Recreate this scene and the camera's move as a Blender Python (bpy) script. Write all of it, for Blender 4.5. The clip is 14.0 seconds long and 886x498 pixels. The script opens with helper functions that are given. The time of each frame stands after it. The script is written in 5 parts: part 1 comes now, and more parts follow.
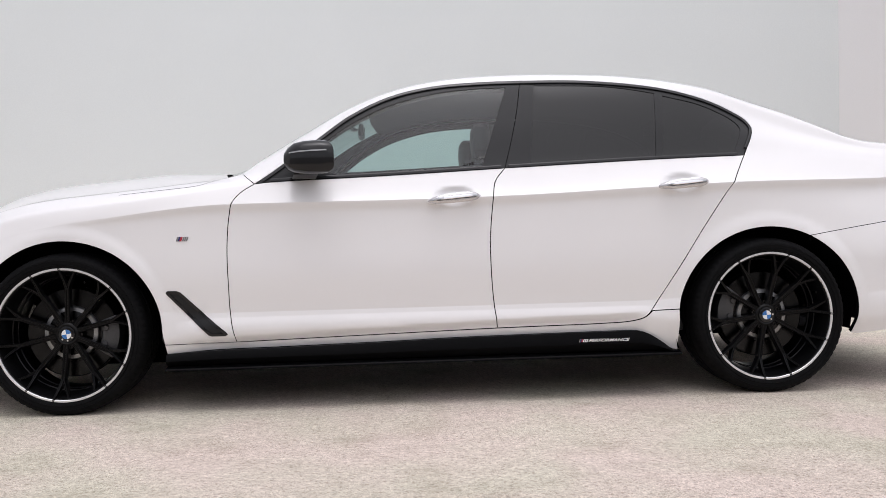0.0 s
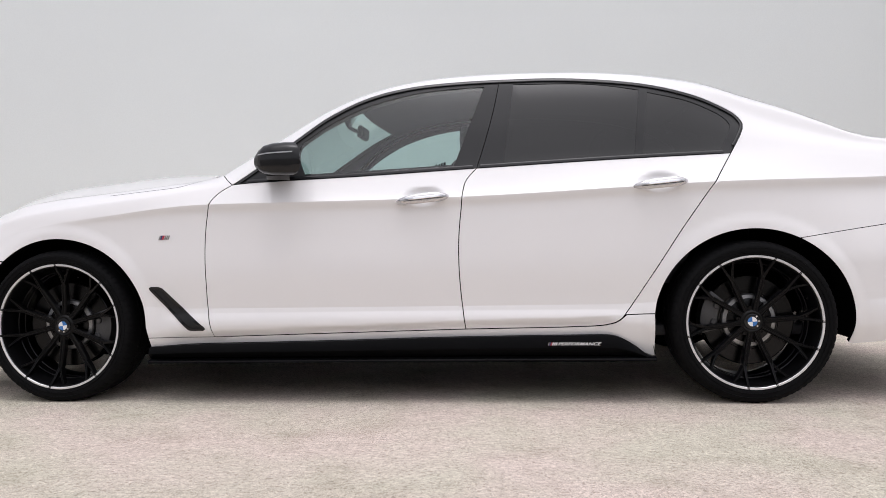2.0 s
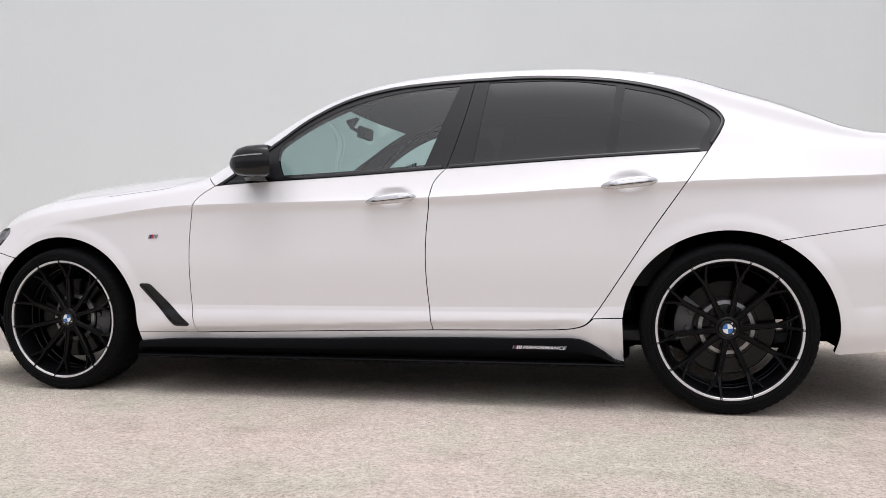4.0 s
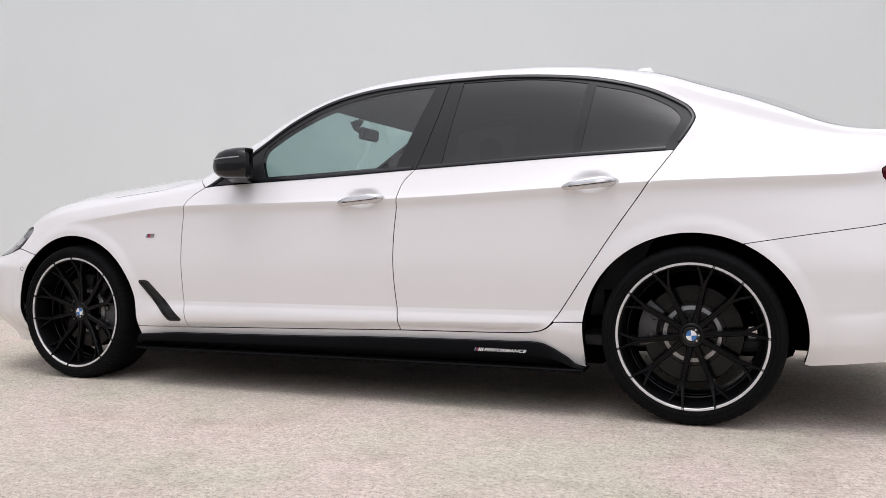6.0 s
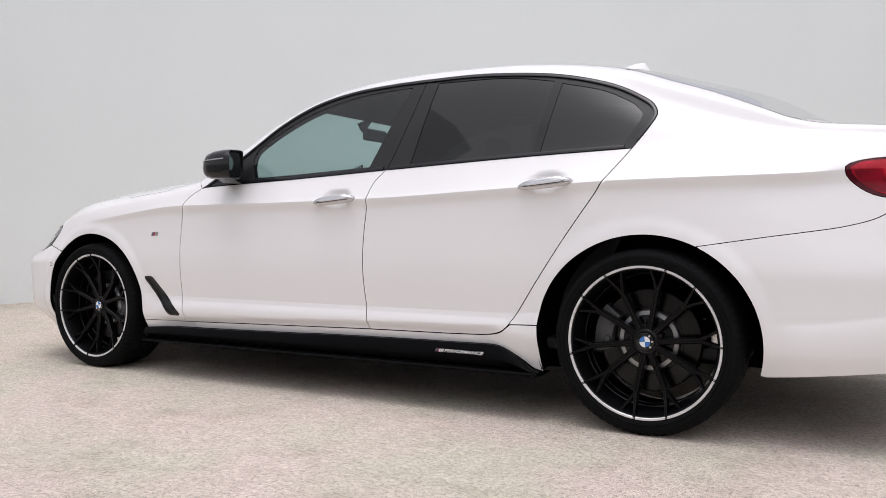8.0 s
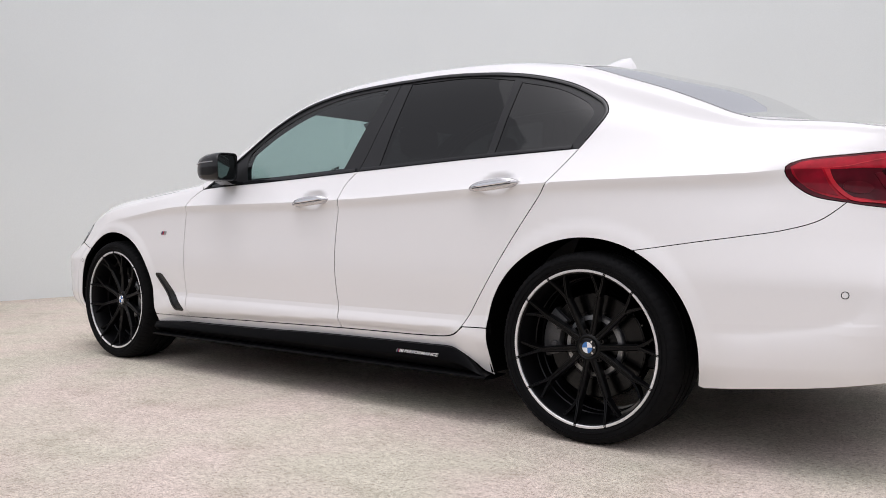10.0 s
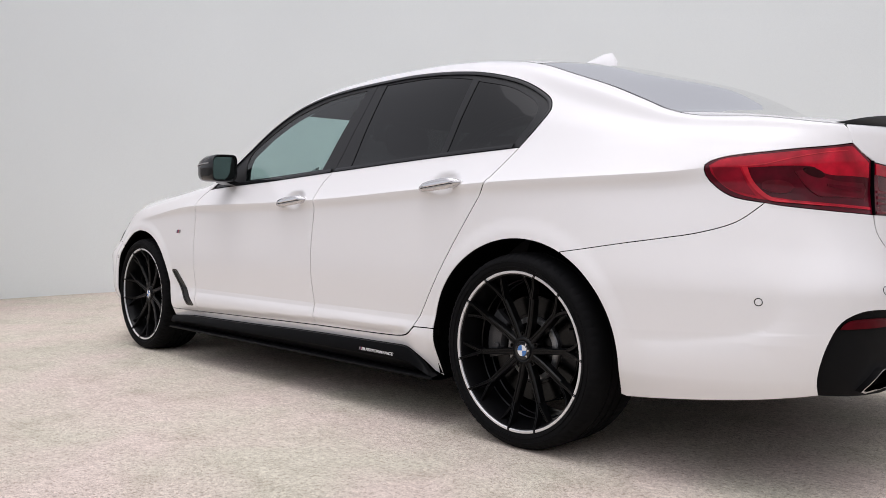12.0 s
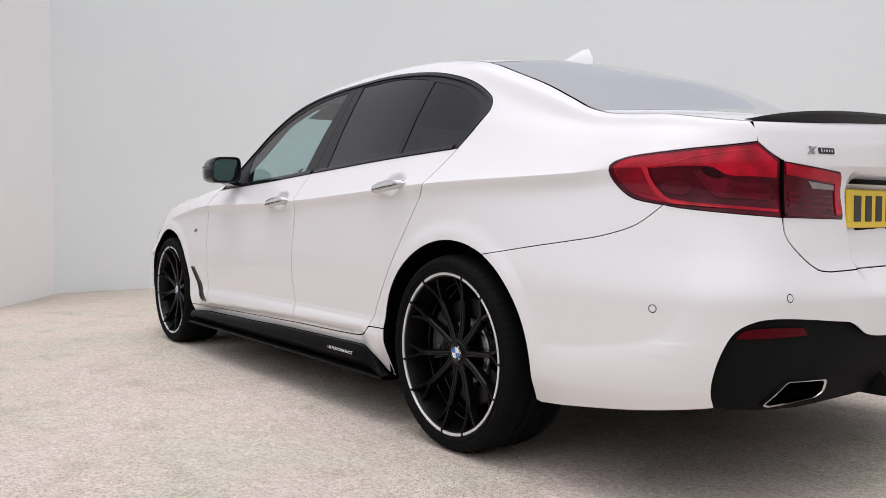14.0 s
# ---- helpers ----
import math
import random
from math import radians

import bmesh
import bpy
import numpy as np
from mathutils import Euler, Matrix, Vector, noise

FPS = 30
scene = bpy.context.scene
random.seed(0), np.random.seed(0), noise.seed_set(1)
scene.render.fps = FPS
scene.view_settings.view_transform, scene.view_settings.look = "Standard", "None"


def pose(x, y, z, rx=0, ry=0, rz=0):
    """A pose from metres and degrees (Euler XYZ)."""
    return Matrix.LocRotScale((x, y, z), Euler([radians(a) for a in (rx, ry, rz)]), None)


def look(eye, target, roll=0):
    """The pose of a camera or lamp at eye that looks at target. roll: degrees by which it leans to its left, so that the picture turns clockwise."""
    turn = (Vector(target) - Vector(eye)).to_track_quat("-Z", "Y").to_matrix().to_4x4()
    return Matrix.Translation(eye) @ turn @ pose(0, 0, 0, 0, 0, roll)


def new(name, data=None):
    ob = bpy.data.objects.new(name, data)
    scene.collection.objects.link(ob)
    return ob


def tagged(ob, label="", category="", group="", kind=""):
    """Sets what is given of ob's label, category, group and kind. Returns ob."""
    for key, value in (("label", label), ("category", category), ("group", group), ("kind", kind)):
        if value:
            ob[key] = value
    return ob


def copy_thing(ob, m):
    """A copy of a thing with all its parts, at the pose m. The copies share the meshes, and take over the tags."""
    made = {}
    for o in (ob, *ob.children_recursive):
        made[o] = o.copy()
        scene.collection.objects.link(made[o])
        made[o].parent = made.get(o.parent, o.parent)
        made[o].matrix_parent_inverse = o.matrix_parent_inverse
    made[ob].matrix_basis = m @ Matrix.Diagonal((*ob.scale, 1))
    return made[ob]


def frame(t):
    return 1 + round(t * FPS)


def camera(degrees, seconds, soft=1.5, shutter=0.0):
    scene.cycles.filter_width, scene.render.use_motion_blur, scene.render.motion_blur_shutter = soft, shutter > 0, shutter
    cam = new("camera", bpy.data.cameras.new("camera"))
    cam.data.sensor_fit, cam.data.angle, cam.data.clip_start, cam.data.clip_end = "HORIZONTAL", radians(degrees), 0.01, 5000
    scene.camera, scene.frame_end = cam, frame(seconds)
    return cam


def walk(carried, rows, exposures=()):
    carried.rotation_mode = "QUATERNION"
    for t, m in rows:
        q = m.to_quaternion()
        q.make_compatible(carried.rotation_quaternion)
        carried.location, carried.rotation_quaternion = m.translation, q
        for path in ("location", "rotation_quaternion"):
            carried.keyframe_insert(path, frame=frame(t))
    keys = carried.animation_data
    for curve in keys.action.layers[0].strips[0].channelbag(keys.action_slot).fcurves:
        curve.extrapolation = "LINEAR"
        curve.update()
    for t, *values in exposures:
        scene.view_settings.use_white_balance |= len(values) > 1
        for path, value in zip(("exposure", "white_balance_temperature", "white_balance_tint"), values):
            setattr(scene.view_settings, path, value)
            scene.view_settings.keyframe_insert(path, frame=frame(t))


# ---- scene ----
cam = camera(57.7, 14.0, soft=0.8)
METRES, EYE, TILT, LEAN, TURN = 4.0, 1.1, 0.0, 0.0, 0.0
EXPOSURE = 0.21
PATH = [
    (0, (1.367, -4.3, 0.729), (1.485, -2.304, 0.683), -1.2),
    (0.5, (1.522, -4.311, 0.721), (1.568, -2.312, 0.679), -1.1),
    (1, (1.682, -4.311, 0.718), (1.654, -2.312, 0.677), -1.0),
    (1.5, (1.837, -4.306, 0.72), (1.737, -2.309, 0.679), -1.0),
    (2, (1.989, -4.299, 0.723), (1.819, -2.306, 0.68), -0.9),
    (2.5, (2.147, -4.279, 0.73), (1.905, -2.294, 0.683), -0.8),
    (3, (2.301, -4.255, 0.734), (1.988, -2.28, 0.685), -0.8),
    (5.5, (3.052, -4.074, 0.75), (2.394, -2.186, 0.692), -0.5),
    (6, (3.197, -4.021, 0.748), (2.473, -2.157, 0.692), -0.5),
    (6.5, (3.343, -3.962, 0.746), (2.552, -2.126, 0.691), -0.4),
    (7, (3.487, -3.9, 0.748), (2.63, -2.094, 0.692), -0.3),
    (7.5, (3.627, -3.832, 0.749), (2.706, -2.057, 0.692), -0.3),
    (8, (3.764, -3.751, 0.747), (2.778, -2.012, 0.692), -0.2),
    (10.5, (4.41, -3.321, 0.775), (3.133, -1.784, 0.705), -0.1),
    (11, (4.533, -3.216, 0.773), (3.199, -1.728, 0.704), -0.0),
    (11.5, (4.649, -3.1, 0.769), (3.26, -1.663, 0.703), 0.1),
    (12, (4.761, -2.992, 0.779), (3.322, -1.605, 0.707), -0.0),
    (12.5, (4.862, -2.885, 0.78), (3.377, -1.548, 0.708), 0.1),
    (13, (4.963, -2.767, 0.782), (3.431, -1.483, 0.709), 0.2),
    (13.5, (5.065, -2.646, 0.791), (3.488, -1.419, 0.713), 0.1),
    (14, (5.155, -2.53, 0.795), (3.538, -1.356, 0.715), 0.0),
]
walk(cam, [(t, look(eye, target, roll)) for t, eye, target, roll in PATH], exposures=[(0, EXPOSURE, 6300, 15)])

# ---- world and light: an overcast sky over an open-topped photo yard ----
world = bpy.data.worlds.new("overcast_sky")
scene.world = world
world.use_nodes = True
wn, wl = world.node_tree.nodes, world.node_tree.links
sky = wn.new("ShaderNodeTexSky")
sky.sky_type, sky.sun_disc, sky.sun_elevation, sky.sun_rotation = "NISHITA", False, radians(82), radians(180)
sky.air_density, sky.dust_density, sky.ozone_density = 1.0, 4.0, 1.0
grey_sky = wn.new("ShaderNodeHueSaturation")
grey_sky.inputs["Saturation"].default_value = 0.12
wl.new(sky.outputs[0], grey_sky.inputs["Color"])
wl.new(grey_sky.outputs[0], wn["Background"].inputs["Color"])
wn["Background"].inputs["Strength"].default_value = 0.15

sun = new("sun", bpy.data.lights.new("sun", "SUN"))
sun.data.energy, sun.data.angle, sun.data.color = 0.72, radians(95), (1.0, 0.982, 0.962)
sun.matrix_world = look((0, 0, 10), (-1.6, 1.9, 5.0))

# ---- materials ----
def material(name, colour, rough=0.5, metal=0.0, coat=0.0, bump=0.0, grain=60.0, vary=0.0, vary_scale=3.0, spec=0.5, transmit=0.0, ior=1.45, coat_rough=0.03):
    m = bpy.data.materials.new(name)
    m.use_nodes = True
    n, l = m.node_tree.nodes, m.node_tree.links
    b = n["Principled BSDF"]
    b.inputs["Base Color"].default_value = (*colour, 1)
    b.inputs["Roughness"].default_value, b.inputs["Metallic"].default_value = rough, metal
    b.inputs["Coat Weight"].default_value, b.inputs["Coat Roughness"].default_value = coat, coat_rough
    b.inputs["Specular IOR Level"].default_value, b.inputs["Transmission Weight"].default_value, b.inputs["IOR"].default_value = spec, transmit, ior
    if bump or vary:
        co = n.new("ShaderNodeTexCoord")
    if vary:
        big, fine, mix, mul = n.new("ShaderNodeTexNoise"), n.new("ShaderNodeTexNoise"), n.new("ShaderNodeMix"), n.new("ShaderNodeMath")
        big.inputs["Scale"].default_value, fine.inputs["Scale"].default_value = vary_scale, grain
        big.inputs["Detail"].default_value = fine.inputs["Detail"].default_value = 4
        l.new(co.outputs["Object"], big.inputs["Vector"]), l.new(co.outputs["Object"], fine.inputs["Vector"])
        mul.operation = "MULTIPLY"
        l.new(big.outputs["Fac"], mul.inputs[0]), l.new(fine.outputs["Fac"], mul.inputs[1])
        ramp = n.new("ShaderNodeMapRange")
        ramp.inputs["From Min"].default_value, ramp.inputs["From Max"].default_value = 0.12, 0.4
        l.new(mul.outputs[0], ramp.inputs["Value"])
        mix.data_type = "RGBA"
        mix.inputs["A"].default_value = (*[c * (1 - vary) for c in colour], 1)
        mix.inputs["B"].default_value = (*[min(1, c * (1 + vary)) for c in colour], 1)
        l.new(ramp.outputs[0], mix.inputs["Factor"]), l.new(mix.outputs["Result"], b.inputs["Base Color"])
    if bump:
        tex, bp = n.new("ShaderNodeTexNoise"), n.new("ShaderNodeBump")
        tex.inputs["Scale"].default_value, tex.inputs["Detail"].default_value = grain, 3
        bp.inputs["Strength"].default_value, bp.inputs["Distance"].default_value = bump, 0.002
        l.new(co.outputs["Object"], tex.inputs["Vector"]), l.new(tex.outputs["Fac"], bp.inputs["Height"]), l.new(bp.outputs["Normal"], b.inputs["Normal"])
    return m


PAINT = material("pearl_white_paint", (.80, .787, .787), rough=.38, coat=.8, vary=.012, vary_scale=1.2, grain=900)
BLACK_GLOSS = material("gloss_black_trim", (.008, .008, .009), rough=.12, spec=.4, coat=.1)
BLACK_SATIN = material("satin_black_plastic", (.010, .010, .011), rough=.42, spec=.4, bump=.05, grain=500, vary=.15, vary_scale=6)
SKIRT_BLACK = material("satin_black_skirt", (.003, .003, .0034), rough=.36, spec=.05, bump=.04, grain=500, vary=.1, vary_scale=6)
HANDLE = material("pearl_silver_handle", (.62, .61, .615), rough=.22, metal=0.8, coat=.5, vary=.02, grain=500)
BLACK_ROUGH = material("textured_black_plastic", (.006, .006, .0065), rough=.7, spec=.10, bump=.3, grain=700, vary=.2, vary_scale=5)
DARK = material("dark_underbody", (.002, .002, .0022), rough=.95, spec=.05, bump=.2, grain=80, vary=.3, vary_scale=6)
RUBBER = material("tyre_rubber", (.0045, .0045, .005), rough=.8, spec=.12, bump=.12, grain=420, vary=.25, vary_scale=9)
RIM_BLACK = material("matt_black_alloy", (.0025, .0025, .0028), rough=.3, spec=.22, vary=.1, vary_scale=14, grain=300)
RIM_BARREL = material("satin_black_barrel", (.0035, .0035, .004), rough=.28, spec=.2, vary=.1, vary_scale=14, grain=300)
RIM_CUT = material("diamond_cut_alloy", (.82, .82, .83), rough=.42, metal=.75, vary=.06, vary_scale=20, grain=600)
STEEL = material("brake_steel", (.024, .024, .0245), rough=.22, metal=1.0, vary=.25, vary_scale=18, grain=160)
CALIPER = material("grey_caliper_iron", (.085, .085, .088), rough=.45, metal=.6, bump=.2, grain=200, vary=.2, vary_scale=15)
CHROME = material("polished_chrome", (.70, .70, .71), rough=.08, metal=1.0, vary=.02, grain=300)
SILVER = material("satin_silver", (.70, .70, .71), rough=.22, metal=1.0, vary=.04, grain=400)
BLUE = material("badge_blue", (.03, .16, .45), rough=.2, coat=.6)
RED_MARK = material("badge_red", (.42, .03, .05), rough=.3)
NAVY_MARK = material("badge_navy", (.03, .04, .14), rough=.3)
WHITE_MARK = material("badge_white", (.80, .80, .80), rough=.3)
CABIN = material("charcoal_cabin_leather", (.022, .022, .024), rough=.55, bump=.15, grain=260, vary=.2, vary_scale=6)
LINING = material("grey_headlining_cloth", (.032, .033, .034), rough=.9, bump=.04, grain=600, vary=.1, vary_scale=5)
YELLOW = material("plate_yellow", (.80, .55, .02), rough=.35, vary=.03, grain=200)
PLATE_INK = material("plate_black", (.012, .012, .012), rough=.4)


def glass_material(name, tint, density, gloss=0.02, base=.06, fall=4.5):
    """A thin pane: tinted see-through with a mirror gloss by Fresnel."""
    m = bpy.data.materials.new(name)
    m.use_nodes = True
    n, l = m.node_tree.nodes, m.node_tree.links
    n.remove(n["Principled BSDF"])
    see, shine, mix = n.new("ShaderNodeBsdfTransparent"), n.new("ShaderNodeBsdfGlossy"), n.new("ShaderNodeMixShader")
    see.inputs["Color"].default_value = (*[c * density for c in tint], 1)
    shine.inputs["Roughness"].default_value = gloss
    shine.inputs["Color"].default_value = (.95, .95, .95, 1)
    edge, power, scale_up = n.new("ShaderNodeLayerWeight"), n.new("ShaderNodeMath"), n.new("ShaderNodeMath")
    edge.inputs["Blend"].default_value = .5
    power.operation, scale_up.operation = "POWER", "MULTIPLY_ADD"
    power.inputs[1].default_value = fall
    scale_up.inputs[1].default_value, scale_up.inputs[2].default_value = .98 - base, base
    l.new(edge.outputs["Facing"], power.inputs[0]), l.new(power.outputs[0], scale_up.inputs[0])
    l.new(scale_up.outputs[0], mix.inputs["Fac"]), l.new(see.outputs[0], mix.inputs[1]), l.new(shine.outputs[0], mix.inputs[2])
    l.new(mix.outputs[0], n["Material Output"].inputs["Surface"])
    return m


GLASS_FRONT = glass_material("green_tinted_glass", (.80, .97, .95), .78)
GLASS_PRIVACY = glass_material("privacy_glass", (.95, .97, 1.0), .012, base=.042)
# rear pane mirrors far more than glass does, standing in for a brighter sky
GLASS_REAR = glass_material("rear_screen_glass", (.9, .95, 1.0), .08, base=.84, fall=2.6)


def red_lens(name, colour, rough):
    m = material(name, colour, rough=rough, coat=.3, spec=.15, vary=.38, vary_scale=16, grain=22)
    return m


LENS_RED = red_lens("red_lamp_lens", (.40, .004, .018), .25)
LENS_DARK = red_lens("smoked_red_lens", (.080, .0012, .008), .2)
LENS_CLEAR = material("clear_lamp_lens", (.22, .19, .19), rough=.15, coat=.4)
LENS_SMOKE = material("headlamp_lens", (.16, .165, .175), rough=.12, coat=.35, spec=.3, vary=.5, vary_scale=14, grain=40)


def concrete_floor():
    m = material("speckled_concrete", (.5, .47, .44), rough=.85)
    n, l = m.node_tree.nodes, m.node_tree.links
    b = n["Principled BSDF"]
    co = n.new("ShaderNodeTexCoord")

    def tex(scale, detail, lo, hi, a, bcol):
        t, r = n.new("ShaderNodeTexNoise"), n.new("ShaderNodeValToRGB")
        t.inputs["Scale"].default_value, t.inputs["Detail"].default_value = scale, detail
        l.new(co.outputs["Object"], t.inputs["Vector"])
        r.color_ramp.elements[0].position, r.color_ramp.elements[1].position = lo, hi
        r.color_ramp.elements[0].color, r.color_ramp.elements[1].color = (*a, 1), (*bcol, 1)
        l.new(t.outputs["Fac"], r.inputs["Fac"])
        return r.outputs["Color"], t.outputs["Fac"]

    def times(a, bb):
        mx = n.new("ShaderNodeMix")
        mx.data_type, mx.blend_type = "RGBA", "MULTIPLY"
        mx.inputs["Factor"].default_value = 1
        l.new(a, mx.inputs["A"]), l.new(bb, mx.inputs["B"])
        return mx.outputs["Result"]
    base, _ = tex(.7, 5, .3, .7, (.585, .53, .474), (.665, .604, .546))
    tone, _ = tex(1.6, 4, .38, .62, (.955, .995, .925), (1.035, .985, .985))
    stain, _ = tex(3.1, 7, .30, .46, (.86, .85, .83), (1, 1, 1))
    blotch, _ = tex(14, 6, .32, .62, (.885, .875, .86), (1.02, 1.02, 1.02))
    speck, sf = tex(95, 3, .35, .45, (.60, .57, .55), (1.0, 1, 1))
    grain, _ = tex(52, 6, .36, .64, (.84, .83, .82), (1.12, 1.12, 1.12))
    grit, gf = tex(250, 2, .40, .58, (.65, .63, .61), (1.14, 1.14, 1.14))
    l.new(times(times(times(times(times(times(base, tone), stain), blotch), speck), grain), grit), b.inputs["Base Color"])
    bp = n.new("ShaderNodeBump")
    bp.inputs["Strength"].default_value, bp.inputs["Distance"].default_value = .2, .002
    l.new(gf, bp.inputs["Height"]), l.new(bp.outputs["Normal"], b.inputs["Normal"])
    return m


FLOOR = concrete_floor()
WALL_UNSEEN = material("unseen_wall_grey", (.42, .42, .41), rough=.9, bump=.2, grain=40, vary=.15, vary_scale=.8)
# side walls have a paler, warmer colour than the back wall
WALL_SIDE = material("matt_off_white_side_wall", (.90, .885, .885), rough=.9, bump=.06, grain=90, vary=.02, vary_scale=.5)
WALL = material("matt_pale_grey_wall_paint", (.80, .83, .823), rough=.9, bump=.06, grain=90, vary=.025, vary_scale=.5)
# ---- body surface: plan line, section rows and the sheets between them ----
def pchip_slopes(h, dl):
    m = np.zeros((len(h) + 1,) + dl.shape[1:])
    a, b = dl[:-1], dl[1:]
    w1 = (2 * h[1:] + h[:-1]); w2 = (h[1:] + 2 * h[:-1])
    if dl.ndim > 1:
        w1, w2 = w1[:, None], w2[:, None]
    same = a * b > 0
    den = np.where(same, w1 / np.where(same, a, 1) + w2 / np.where(same, b, 1), 1)
    m[1:-1] = np.where(same, (w1 + w2) / den, 0)
    m[0], m[-1] = dl[0], dl[-1]
    return m


def hermite(t, h, y0, y1, m0, m1):
    return (1 + 2 * t) * (1 - t) ** 2 * y0 + t * (1 - t) ** 2 * h * m0 + t * t * (3 - 2 * t) * y1 + t * t * (t - 1) * h * m1


def curve1d(knots, x):
    """Smooth curve through (x, y) knots, with no overshoot."""
    xs = np.array([k[0] for k in knots], float); ys = np.array([k[1] for k in knots], float)
    x = np.clip(np.asarray(x, float), xs[0], xs[-1])
    h = np.diff(xs); m = pchip_slopes(h, np.diff(ys) / h)
    i = np.clip(np.searchsorted(xs, x, side="right") - 1, 0, len(h) - 1)
    return hermite((x - xs[i]) / h[i], h[i], ys[i], ys[i + 1], m[i], m[i + 1])


def spline2(points, n):
    """Natural cubic spline through plan points, n samples."""
    p = np.array(points, float)
    u = np.concatenate([[0], np.cumsum(np.hypot(*np.diff(p, axis=0).T))])
    k = len(u); h = np.diff(u); a = np.eye(k); b = np.zeros((k, 2))
    for i in range(1, k - 1):
        a[i, i - 1], a[i, i], a[i, i + 1] = h[i - 1], 2 * (h[i - 1] + h[i]), h[i]
        b[i] = 6 * ((p[i + 1] - p[i]) / h[i] - (p[i] - p[i - 1]) / h[i - 1])
    m = np.linalg.solve(a, b)
    t = np.linspace(0, u[-1], n); i = np.clip(np.searchsorted(u, t, side="right") - 1, 0, k - 2)
    hi = h[i][:, None]; A = (u[i + 1] - t)[:, None] / hi; B = 1 - A
    return A * p[i] + B * p[i + 1] + ((A ** 3 - A) * m[i] + (B ** 3 - B) * m[i + 1]) * hi ** 2 / 6


# plan of the left side at mid height, nose to tail, then mirrored past both ends so that it meets the middle squarely
PLAN_HALF = [(-.872, -.13), (-.862, -.38), (-.822, -.63), (-.74, -.785), (-.60, -.873), (-.45, -.919), (-.25, -.941), (.05, -.943), (.5, -.943), (1.1, -.938),
             (1.8, -.933), (2.5, -.935), (2.975, -.934), (3.3, -.925), (3.6, -.897), (3.79, -.862), (3.93, -.785), (4.01, -.675), (4.052, -.5), (4.078, -.2)]
_full = [(-.862, .38), (-.872, .13)] + PLAN_HALF + [(4.078, .2), (4.052, .5)]
_pl = spline2(_full, 6001)
_i0 = np.argmin(np.abs(_pl[:, 1]) + 100 * (_pl[:, 0] > 0)); _i1 = np.argmin(np.abs(_pl[:, 1]) + 100 * (_pl[:, 0] < 2))
_pl = _pl[_i0:_i1 + 1]
_arc = np.concatenate([[0], np.cumsum(np.hypot(*np.diff(_pl, axis=0).T))])
_arc -= np.interp(0, _pl[:, 0], _arc)
S0, S1 = _arc[0], _arc[-1]
_tan = np.gradient(_pl, axis=0); _tan /= np.linalg.norm(_tan, axis=1)[:, None]


def plan(s):
    x, y = np.interp(s, _arc, _pl[:, 0]), np.interp(s, _arc, _pl[:, 1])
    tx, ty = np.interp(s, _arc, _tan[:, 0]), np.interp(s, _arc, _tan[:, 1])
    return x, y, ty, -tx          # place and outward normal


